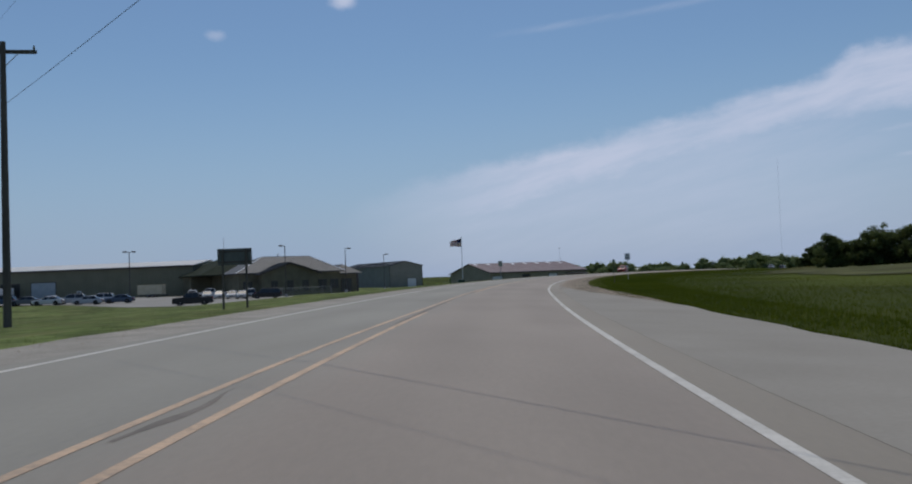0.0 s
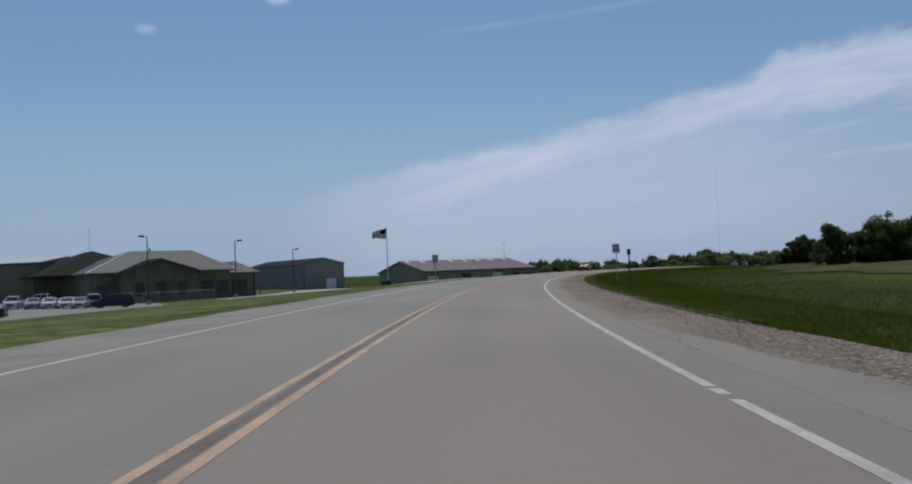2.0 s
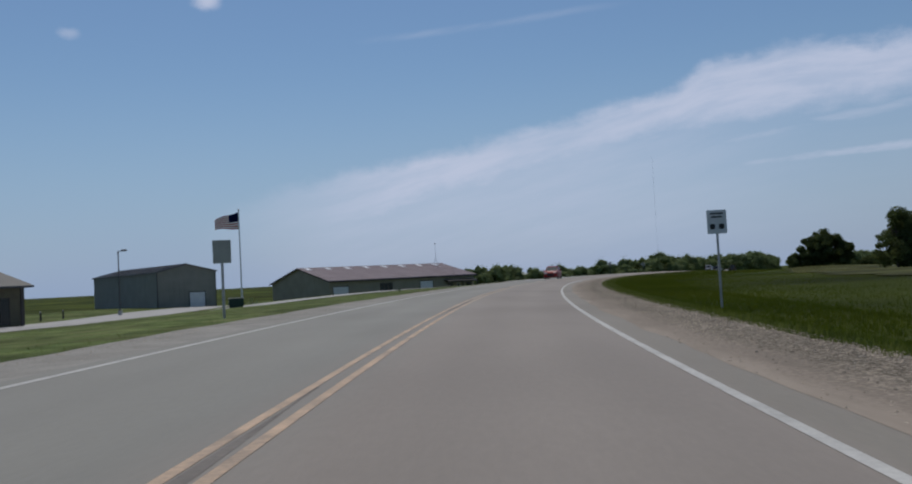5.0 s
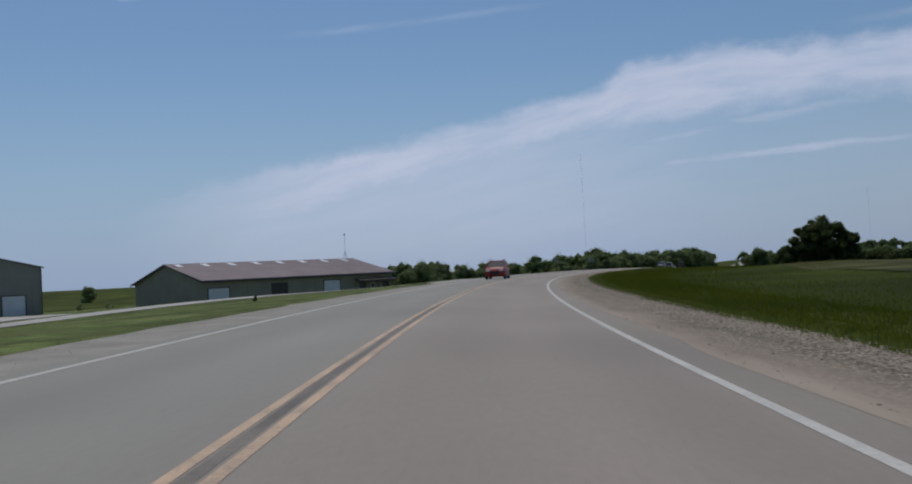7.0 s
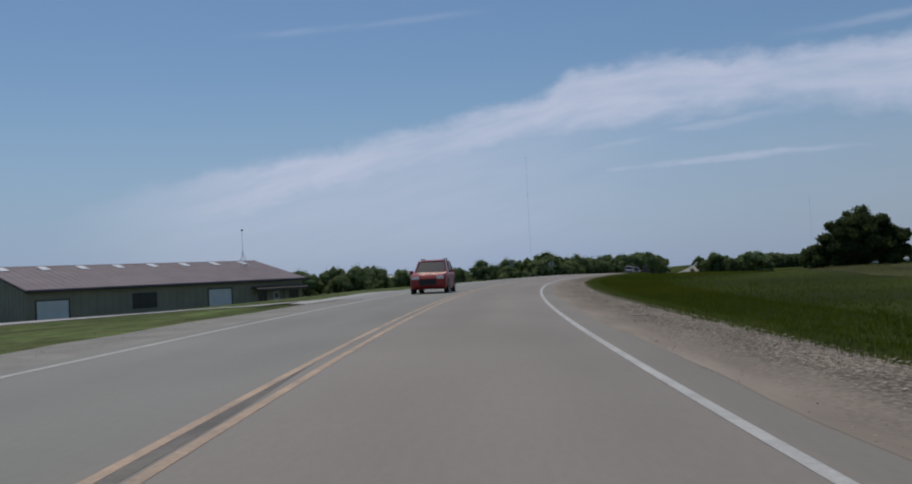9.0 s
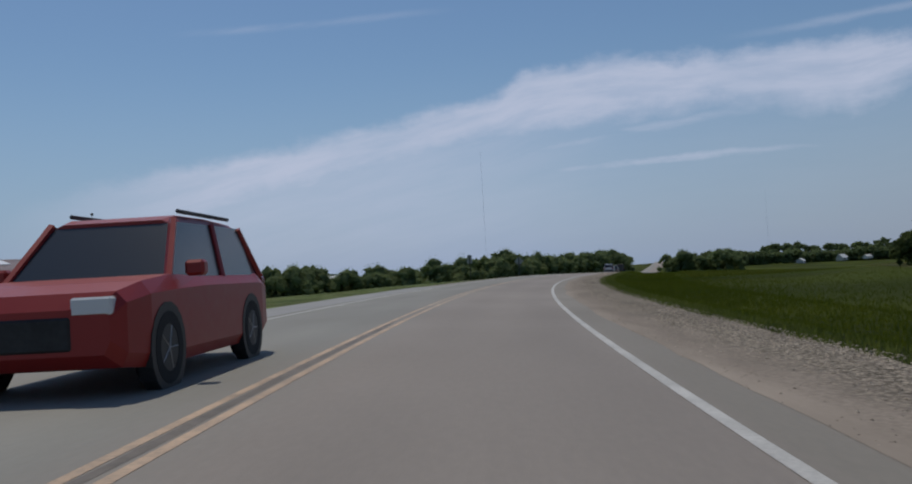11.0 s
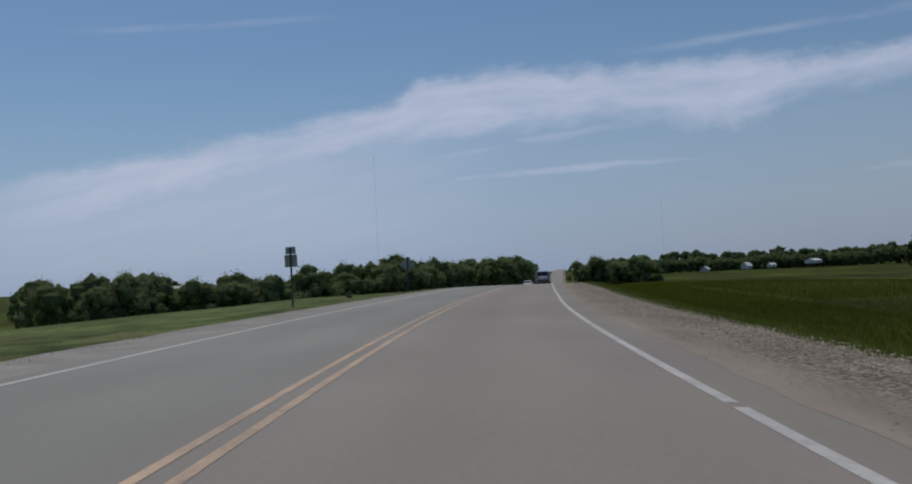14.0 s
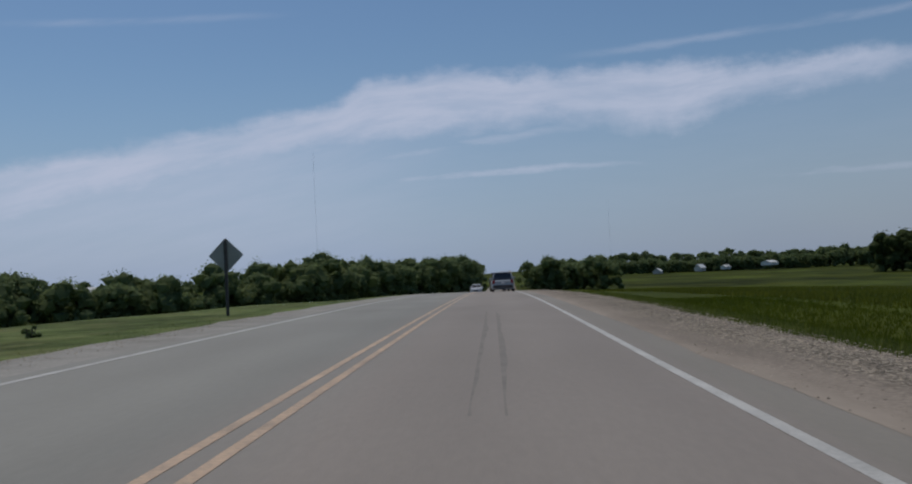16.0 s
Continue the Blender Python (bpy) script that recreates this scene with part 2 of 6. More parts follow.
M = dict(
    asphalt=surface("asphalt", (0.213, 0.191, 0.169), (0.266, 0.239, 0.213), 0.5, 0.74, 0, 0.006, 30.0, (0.3, 1, 1), coords="UV"),
    shoulder=surface("paved_shoulder", (0.215, 0.204, 0.18), (0.272, 0.259, 0.23), 0.4, 0.88, 0, 0.006, 40.0),
    gravel_pale=surface("pale_gravel", (0.23, 0.222, 0.2), (0.36, 0.345, 0.315), 0.9, 0.95, 0, 0.03, 18.0),
    concrete=surface("concrete", (0.33, 0.325, 0.31), (0.44, 0.43, 0.415), 0.3, 0.85, 0, 0.004, 20.0),
    apron_paving=surface("apron_paving", (0.25, 0.25, 0.245), (0.33, 0.328, 0.318), 0.4, 0.88, 0, 0.004, 24.0),
    white_line=surface("white_paint", (0.36, 0.352, 0.325), (0.58, 0.57, 0.53), 1.5, 0.6, 0, 0.002, 14.0),
    yellow_line=surface("yellow_paint", (0.3, 0.232, 0.172), (0.6, 0.425, 0.285), 1.6, 0.65, 0, 0.002, 14.0),
    worn_line=surface("worn_paint", (0.1, 0.088, 0.074), (0.2, 0.176, 0.152), 1.0, 0.7, 0, 0.002, 12.0),
    ground=surface("meadow", (0.03, 0.043, 0.007), (0.06, 0.075, 0.013), 0.05, 1.0, 0, 0.08, 40.0),
    lawn=surface("lawn", (0.07, 0.101, 0.031), (0.128, 0.16, 0.058), 0.8, 1.0, 0, 0.04, 20.0),
    hay=surface("dry_hay_field", (0.05, 0.058, 0.02), (0.11, 0.112, 0.052), 0.15, 1.0, 0, 0.05, 20.0),
    skid=surface("tyre_mark", (0.165, 0.15, 0.133), (0.235, 0.212, 0.187), 2.0, 0.8, 0, 0.0, 10.0),
    grass=foliage("grass_blades", (0.06, 0.086, 0.008), (0.098, 0.12, 0.012), 0.55, 0.06),
    leaves=foliage("leaves", (0.165, 0.225, 0.105), (0.225, 0.275, 0.12), 0.62, 0.07),
    leaves_dark=foliage("leaves_dark", (0.062, 0.088, 0.034), (0.13, 0.162, 0.055), 0.52),
    bark=surface("bark", (0.06, 0.05, 0.04), (0.13, 0.11, 0.09), 3.0, 0.9, 0, 0.02, 6.0),
    wood_pole=surface("weathered_pole", (0.07, 0.06, 0.05), (0.14, 0.125, 0.105), 1.0, 0.85, 0, 0.01, 12.0, (4, 4, 0.4)),
    barn_wall=surface("barn_siding", (0.25, 0.226, 0.165), (0.33, 0.3, 0.225), 0.5, 0.6, 0.0, 0.003, 10.0),
    barn_roof=surface("barn_roof_metal", (0.165, 0.13, 0.142), (0.218, 0.178, 0.194), 0.3, 0.7, 0.0, 0.002, 10.0),
    shed_wall=surface("shed_siding", (0.205, 0.205, 0.172), (0.265, 0.262, 0.225), 0.5, 0.6, 0.0, 0.003, 10.0),
    shed_roof=surface("shed_roof_metal", (0.09, 0.09, 0.09), (0.15, 0.15, 0.15), 0.5, 0.5, 0.0, 0.003, 10.0),
    office_wall=surface("office_brick", (0.115, 0.107, 0.072), (0.19, 0.174, 0.12), 0.6, 0.85, 0.0, 0.004, 14.0),
    office_roof=surface("office_roof_metal", (0.064, 0.072, 0.08), (0.098, 0.106, 0.115), 0.4, 0.62, 0.0, 0.003, 8.0),
    depot_wall=surface("depot_siding", (0.155, 0.154, 0.104), (0.205, 0.2, 0.142), 0.4, 0.6, 0.0, 0.003, 10.0),
    depot_roof=surface("depot_roof_metal", (0.46, 0.46, 0.45), (0.6, 0.6, 0.58), 0.3, 0.45, 0.0, 0.002, 10.0),
    white_metal=surface("white_metal", (0.62, 0.63, 0.63), (0.76, 0.77, 0.77), 0.8, 0.45, 0.0, 0.001, 8.0),
    skylight=surface("skylight_panel", (0.72, 0.74, 0.76), (0.85, 0.86, 0.87), 1.0, 0.35, 0.0, 0.0, 8.0),
    trim=surface("dark_trim", (0.05, 0.045, 0.04), (0.09, 0.08, 0.075), 1.0, 0.6, 0, 0.0, 8.0),
    steel=surface("galvanised_steel", (0.3, 0.3, 0.3), (0.45, 0.45, 0.45), 2.0, 0.45, 0.6, 0.0, 8.0),
    sign_back=surface("sign_back", (0.3, 0.305, 0.275), (0.4, 0.4, 0.36), 2.0, 0.5, 0.1, 0.0, 8.0),
    board_back=surface("board_back", (0.11, 0.12, 0.112), (0.16, 0.17, 0.16), 2.0, 0.7, 0.0, 0.002, 8.0),
    sign_white=surface("sign_white", (0.6, 0.6, 0.58), (0.75, 0.75, 0.73), 2.0, 0.5, 0, 0.0, 8.0),
    sign_black=surface("sign_black", (0.02, 0.02, 0.02), (0.04, 0.04, 0.04), 2.0, 0.5, 0, 0.0, 8.0),
    sign_green=surface("sign_green", (0.01, 0.07, 0.04), (0.02, 0.1, 0.06), 2.0, 0.5, 0, 0.0, 8.0),
    window=glass("window_glass", (0.02, 0.025, 0.03), 0.22),
    rubber=surface("rubber", (0.012, 0.012, 0.012), (0.03, 0.03, 0.03), 4.0, 0.85, 0, 0.002, 8.0),
    flag_red=foliage("flag_red", (0.36, 0.02, 0.025), (0.48, 0.035, 0.04), 0.5),
    flag_white=foliage("flag_white", (0.68, 0.68, 0.7), (0.8, 0.8, 0.82), 0.5),
    flag_blue=foliage("flag_blue", (0.02, 0.03, 0.12), (0.035, 0.05, 0.18), 0.5),
    tail=glass("tail_lamp", (0.25, 0.01, 0.01), 0.15),
    lamp_clear=glass("lamp_lens", (0.7, 0.7, 0.68), 0.1),
    bin_green=surface("bin_green", (0.02, 0.045, 0.03), (0.04, 0.07, 0.05), 2.0, 0.6),
    box_tan=surface("tan_box", (0.42, 0.38, 0.27), (0.55, 0.5, 0.37), 1.0, 0.6),
    far_roof=surface("far_white_roof", (0.62, 0.62, 0.6), (0.78, 0.78, 0.76), 0.5, 0.6),
    limestone=surface("limestone", (0.4, 0.29, 0.2), (0.54, 0.42, 0.31), 1.0, 0.9, 0, 0.02, 8.0),
)


def gravel_material(name, fine_a, fine_b, dark, pale, edge, coarse0, coarse1, side=1.0):
    """Dusty fines beside the asphalt that turn into coarse stones further out; laid out in metres along and across the road."""
    m = bpy.data.materials.new(name)
    m.use_nodes = True
    N, L = m.node_tree.nodes, m.node_tree.links
    b = N["Principled BSDF"]
    uv = N.new("ShaderNodeTexCoord").outputs["UV"]
    sep = N.new("ShaderNodeSeparateXYZ")
    L.new(uv, sep.inputs[0])

    def noise_at(scale, detail, stretch=(1, 1, 1)):
        mp = N.new("ShaderNodeMapping")
        mp.inputs["Scale"].default_value = stretch
        L.new(uv, mp.inputs[0])
        n = N.new("ShaderNodeTexNoise")
        n.inputs["Scale"].default_value, n.inputs["Detail"].default_value = scale, detail
        n.inputs["Roughness"].default_value = 0.65
        L.new(mp.outputs[0], n.inputs["Vector"])
        return n.outputs[0]

    def ranged(v, a, b_, lo=0.0, hi=1.0):
        n = N.new("ShaderNodeMapRange")
        n.interpolation_type = "SMOOTHSTEP"
        L.new(v, n.inputs[0])
        for i, k in enumerate((a, b_, lo, hi)):
            n.inputs[i + 1].default_value = k
        return n.outputs[0]

    def calc(op, a, b_, c=None):
        n = N.new("ShaderNodeMath")
        n.operation = op
        for i, v in enumerate((a, b_, c)):
            if v is None:
                continue
            if isinstance(v, (int, float)):
                n.inputs[i].default_value = v
            else:
                L.new(v, n.inputs[i])
        return n.outputs[0]

    def mixed(f, a, b_):
        n = N.new("ShaderNodeMixRGB")
        for i, v in enumerate((f, a, b_)):
            if isinstance(v, tuple):
                n.inputs[i].default_value = (*v, 1)
            else:
                L.new(v, n.inputs[i])
        return n.outputs[0]

    across = calc("MULTIPLY", sep.outputs[1], side)
    sway = calc("MULTIPLY_ADD", noise_at(0.7, 4, (0.35, 1, 1)), 1.3, -0.65)
    out = calc("ADD", across, sway)
    coarse = ranged(out, coarse0, coarse1)
    near = ranged(calc("MULTIPLY_ADD", sway, 0.4, across), edge, edge + 0.5, 1.0, 0.0)
    vor = N.new("ShaderNodeTexVoronoi")
    vor.inputs["Scale"].default_value = 19.0
    L.new(uv, vor.inputs["Vector"])
    shade = N.new("ShaderNodeSeparateXYZ")
    L.new(vor.outputs["Color"], shade.inputs[0])
    # shade between the stones, put into the colour towards the cell edges
    gap_shade = ranged(vor.outputs["Distance"], 0.35, 0.75, 1.0, 0.45)
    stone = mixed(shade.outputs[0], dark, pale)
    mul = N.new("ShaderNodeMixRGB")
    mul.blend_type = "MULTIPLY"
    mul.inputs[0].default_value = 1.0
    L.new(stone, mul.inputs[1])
    L.new(gap_shade, mul.inputs[2])
    fines = mixed(ranged(noise_at(14.0, 6), 0.3, 0.7), fine_a, fine_b)
    fines = mixed(near, fines, tuple(min(1.0, v * 1.05) for v in fine_b))
    blend = calc("MULTIPLY", coarse, ranged(noise_at(2.2, 5), 0.3, 0.5, 0.45, 1.0))
    colour = mixed(blend, fines, mul.outputs[0])
    stain = N.new("ShaderNodeMixRGB")
    stain.blend_type = "MULTIPLY"
    stain.inputs[0].default_value = 1.0
    L.new(colour, stain.inputs[1])
    L.new(ranged(noise_at(0.5, 4, (0.4, 1.6, 1)), 0.3, 0.7, 0.82, 1.12), stain.inputs[2])
    L.new(stain.outputs[0], b.inputs["Base Color"])
    b.inputs["Roughness"].default_value = 0.95
    b.inputs["Specular IOR Level"].default_value = 0.1
    bp = N.new("ShaderNodeBump")
    bp.inputs["Strength"].default_value, bp.inputs["Distance"].default_value = 0.8, 0.03
    L.new(calc("MULTIPLY", gap_shade, blend), bp.inputs["Height"])
    L.new(bp.outputs[0], b.inputs["Normal"])
    return m


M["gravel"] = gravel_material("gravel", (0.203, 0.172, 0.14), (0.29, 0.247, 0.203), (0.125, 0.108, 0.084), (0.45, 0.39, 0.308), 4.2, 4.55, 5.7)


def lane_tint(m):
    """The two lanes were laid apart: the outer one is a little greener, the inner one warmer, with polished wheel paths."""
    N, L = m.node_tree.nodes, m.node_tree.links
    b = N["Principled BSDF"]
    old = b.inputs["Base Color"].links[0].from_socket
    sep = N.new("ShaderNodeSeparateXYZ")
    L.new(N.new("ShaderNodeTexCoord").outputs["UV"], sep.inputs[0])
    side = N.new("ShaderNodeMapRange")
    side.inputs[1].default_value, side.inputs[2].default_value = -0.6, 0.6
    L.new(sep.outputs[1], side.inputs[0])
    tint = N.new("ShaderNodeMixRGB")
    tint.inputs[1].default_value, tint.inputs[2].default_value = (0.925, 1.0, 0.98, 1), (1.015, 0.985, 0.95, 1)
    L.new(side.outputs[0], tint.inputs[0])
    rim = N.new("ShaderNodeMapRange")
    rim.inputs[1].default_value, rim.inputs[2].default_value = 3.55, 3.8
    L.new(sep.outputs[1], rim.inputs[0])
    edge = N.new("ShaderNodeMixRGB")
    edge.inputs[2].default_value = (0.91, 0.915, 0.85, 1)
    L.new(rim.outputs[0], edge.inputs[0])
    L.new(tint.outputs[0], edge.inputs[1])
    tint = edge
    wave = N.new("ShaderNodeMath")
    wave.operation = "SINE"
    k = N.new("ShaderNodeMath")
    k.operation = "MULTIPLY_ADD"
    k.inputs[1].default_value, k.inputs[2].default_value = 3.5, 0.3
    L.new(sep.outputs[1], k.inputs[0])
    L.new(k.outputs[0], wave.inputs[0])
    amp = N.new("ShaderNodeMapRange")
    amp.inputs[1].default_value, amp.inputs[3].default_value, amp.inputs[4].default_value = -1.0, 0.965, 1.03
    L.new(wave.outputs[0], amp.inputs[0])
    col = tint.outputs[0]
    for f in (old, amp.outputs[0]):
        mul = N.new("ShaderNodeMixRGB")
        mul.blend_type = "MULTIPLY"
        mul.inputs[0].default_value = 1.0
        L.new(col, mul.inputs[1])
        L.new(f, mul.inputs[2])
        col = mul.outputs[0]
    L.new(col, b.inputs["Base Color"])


def weedy(m, colour, scale, stretch, lo, hi, most=0.7):
    """Drifts of another, yellower growth through a field."""
    N, L = m.node_tree.nodes, m.node_tree.links
    b = N["Principled BSDF"]
    link = b.inputs["Base Color"].links[0]
    old = link.from_socket
    geo = N.new("ShaderNodeNewGeometry")
    mp = N.new("ShaderNodeMapping")
    mp.inputs["Scale"].default_value = stretch
    L.new(geo.outputs["Position"], mp.inputs[0])
    n = N.new("ShaderNodeTexNoise")
    n.inputs["Scale"].default_value, n.inputs["Detail"].default_value = scale, 5
    L.new(mp.outputs[0], n.inputs["Vector"])
    mr = N.new("ShaderNodeMapRange")
    for i, v in enumerate((lo, hi, 0.0, most)):
        mr.inputs[i + 1].default_value = v
    L.new(n.outputs[0], mr.inputs[0])
    targets = [l.to_socket for l in old.links]
    mix = N.new("ShaderNodeMixRGB")
    mix.inputs[2].default_value = (*colour, 1)
    L.new(mr.outputs[0], mix.inputs[0])
    for target in targets:
        L.new(mix.outputs[0], target)
    L.new(old, mix.inputs[1])


patchy(M["ground"], 0.011, 0.6, 1.3)
M["asphalt"].node_tree.nodes["Principled BSDF"].inputs["Specular IOR Level"].default_value = 0.42
patchy(M["lawn"], 0.16, 0.68, 1.22)
patchy(M["lawn"], 1.1, 0.7, 1.25)
patchy(M["asphalt"], 0.09, 0.93, 1.05)
patchy(M["ground"], 0.03, 0.7, 1.35)
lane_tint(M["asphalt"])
for _m in ("ground", "grass"):
    weedy(M[_m], (0.095, 0.108, 0.013), 0.045, (0.8, 0.8, 1), 0.5, 0.7, 0.5)
patchy(M["hay"], 0.07, 0.6, 1.2)
weedy(M["lawn"], (0.165, 0.162, 0.075), 0.35, (1, 1, 1), 0.48, 0.7, 0.6)


M["weedy_ground"] = surface("weedy_meadow", (0.036, 0.044, 0.008), (0.07, 0.078, 0.013), 0.06, 1.0, 0, 0.08, 30.0)
patchy(M["weedy_ground"], 0.02, 0.6, 1.25)


def paint(name, c):
    m = surface("paint_" + name, tuple(v * 0.92 for v in c), c, 0.8, 0.42, 0.1, 0.0, 8.0)
    m.node_tree.nodes["Principled BSDF"].inputs["Coat Weight"].default_value = 0.25
    m.node_tree.nodes["Principled BSDF"].inputs["Coat Roughness"].default_value = 0.3
    return m


for _n, _c in dict(silver=(0.34, 0.37, 0.4), white=(0.56, 0.57, 0.58), black=(0.015, 0.016, 0.018), red=(0.3, 0.025, 0.02),
                   tan=(0.25, 0.23, 0.18), grey=(0.14, 0.15, 0.16), blue=(0.05, 0.08, 0.13), orange=(0.35, 0.09, 0.03)).items():
    M["p_" + _n] = paint(_n, _c)


# ---- mesh helpers ----
def link_mesh(name, bm, material):
    me = bpy.data.meshes.new(name)
    bm.to_mesh(me)
    bm.free()
    me.materials.append(material)
    return new(name, me)


def part(name, bm, material, parent, label=""):
    ob = link_mesh(name, bm, material)
    ob.parent = parent
    if label:
        ob["label"] = label
    return ob


def base(name, m, label, category, group="", kind=""):
    ob = new(name)
    ob.matrix_world = m
    ob.empty_display_size = 0.3
    return tagged(ob, label, category, group, kind)


def box(bm, x0, x1, y0, y1, z0, z1, bevel=0.0):
    r = bmesh.ops.create_cube(bm, size=1.0)
    vs = r["verts"]
    for v in vs:
        v.co = Vector(((x0 + x1) / 2 + v.co.x * (x1 - x0), (y0 + y1) / 2 + v.co.y * (y1 - y0), (z0 + z1) / 2 + v.co.z * (z1 - z0)))
    if bevel:
        es = list({e for v in vs for e in v.link_edges})
        bmesh.ops.bevel(bm, geom=es, offset=bevel, segments=1, affect="EDGES")
    return bm


def bbox(x0, x1, y0, y1, z0, z1, bevel=0.0):
    return box(bmesh.new(), x0, x1, y0, y1, z0, z1, bevel)


def prism(bm, pts, axis, a, b):
    """A polygon drawn out along an axis: pts are the other two coordinates in order."""
    def co(p, k):
        c = list(p)
        c.insert(axis, k)
        return c
    lo = [bm.verts.new(co(p, a)) for p in pts]
    hi = [bm.verts.new(co(p, b)) for p in pts]
    bm.faces.new(lo)
    bm.faces.new(hi[::-1])
    n = len(pts)
    for i in range(n):
        bm.faces.new((lo[i], hi[i], hi[(i + 1) % n], lo[(i + 1) % n]))
    bmesh.ops.recalc_face_normals(bm, faces=bm.faces[:])
    return bm


def tube(bm, p0, p1, r0, r1=None, n=8):
    p0, p1 = Vector(p0), Vector(p1)
    r1 = r0 if r1 is None else r1
    q = (p1 - p0).to_track_quat("Z", "Y")
    rings = []
    for p, r in ((p0, r0), (p1, r1)):
        rings.append([bm.verts.new(p + q @ Vector((r * math.cos(2 * math.pi * i / n), r * math.sin(2 * math.pi * i / n), 0))) for i in range(n)])
    for i in range(n):
        j = (i + 1) % n
        bm.faces.new((rings[0][i], rings[0][j], rings[1][j], rings[1][i]))
    bm.faces.new(rings[0][::-1])
    bm.faces.new(rings[1])
    return bm


# ---- the road's line and the lie of the land ----
ROAD_X0, ROAD_H = -2.27, (-1.982, -0.08317, -5.767e-5, -4.33e-8)
S0, S1, STEP = -120, 2600, 1.0


def lay_line():
    ss = np.arange(S0, S1 + STEP, STEP)
    q = np.clip(ss, -40.0, 297.0)
    h = np.radians(ROAD_H[0] + ROAD_H[1] * q + ROAD_H[2] * q ** 2 + ROAD_H[3] * q ** 3)
    # a last slight turn behind the crest
    u = np.clip((ss - 345) / 135, 0, 1)
    h = h - np.radians(1.05) * u * u * (3 - 2 * u)
    dx, dy = -np.sin(h), np.cos(h)
    x = np.concatenate([[0], np.cumsum((dx[1:] + dx[:-1]) / 2)])
    y = np.concatenate([[0], np.cumsum((dy[1:] + dy[:-1]) / 2)])
    k = int(-S0)
    return ss, x - x[k] + ROAD_X0, y - y[k], h


LINE_S, LINE_X, LINE_Y, LINE_H = lay_line()


def smoothstep(a, b, v):
    t = np.clip((np.asarray(v, float) - a) / (b - a), 0, 1)
    return t * t * (3 - 2 * t)


def road_z(s):
    """Level along the bend, over a crest past its end, down to a valley and up the far side."""
    s = np.asarray(s, float)
    z = -1.03 + 0.0024 * np.clip(s, -120, 300)
    u = np.clip(s - 296, 0, None)
    z = z + np.where(u < 190, 0.0024 * u - 1.1e-4 * u * u, 0.0024 * 190 - 1.1e-4 * 190 ** 2 - 0.0394 * (u - 190))
    v = np.clip(u - 150, 0, None)
    z = z + np.where(v < 250, 1.1e-4 * v * v, 1.1e-4 * 250 ** 2 + 0.055 * (v - 250)) * smoothstep(0, 200, v)
    return z - 0.017 * np.clip(s - 1300, 0, None)


def lean(x, y):
    """The whole hillside falls gently towards the inner side of the bend."""
    return -0.0157 * np.clip(0.966 * np.asarray(x, float) - 0.259 * np.asarray(y, float), -260, 700)


BANK_LEFT, BANK_RIGHT = math.tan(radians(-0.5)), math.tan(radians(1.9))


def flat_z(s, n):
    n = np.clip(n, -9, 9)
    return road_z(s) - np.where(n > 0, BANK_RIGHT, BANK_LEFT) * (1 - smoothstep(300, 345, s)) * n


def line_at(s):
    i = np.clip((np.asarray(s, float) - S0) / STEP, 0, len(LINE_S) - 1)
    k = np.arange(len(LINE_S))
    return np.interp(i, k, LINE_X), np.interp(i, k, LINE_Y), np.interp(i, k, LINE_H)


def on_road(s, n):
    """World x, y of a place s along the road and n to its right."""
    x, y, h = line_at(s)
    return x + n * np.cos(h), y + n * np.sin(h)


def surf_z(s, n):
    x, y = on_road(s, n)
    return flat_z(s, n) + lean(x, y)


def road_coords(x, y):
    x, y = np.atleast_1d(np.asarray(x, float)), np.atleast_1d(np.asarray(y, float))
    s, n = np.empty_like(x), np.empty_like(x)
    lx, ly = LINE_X[::4], LINE_Y[::4]
    for a in range(0, len(x), 4000):
        X, Y = x[a:a + 4000], y[a:a + 4000]
        d = (X[:, None] - lx[None]) ** 2 + (Y[:, None] - ly[None]) ** 2
        i = d.argmin(1) * 4
        h = LINE_H[i]
        ex, ey = X - LINE_X[i], Y - LINE_Y[i]
        s[a:a + 4000] = LINE_S[i] + (-ex * np.sin(h) + ey * np.cos(h))
        n[a:a + 4000] = ex * np.cos(h) + ey * np.sin(h)
    return s, n


# the driveway's centre line: x, y and height against the highway there
DRIVE = ((-26, 180, -2.75), (-18, 183, -2.5), (-12, 184, -2.35), (-8, 184.5, -2.2), (-4, 186.5, -2.0), (-0.5, 190, -1.72), (2.7, 194.7, -1.5),
         (5.4, 199.5, -1.35), (9, 204.4, -1.15), (13.3, 209, -0.95), (17.9, 212.8, -0.78), (20.7, 213.7, -0.71), (23.5, 213.7, -0.62),
         (26.5, 212.9, -0.5), (29.4, 211.4, -0.38), (31.3, 210.3, -0.27), (34.5, 208.6, -0.2))


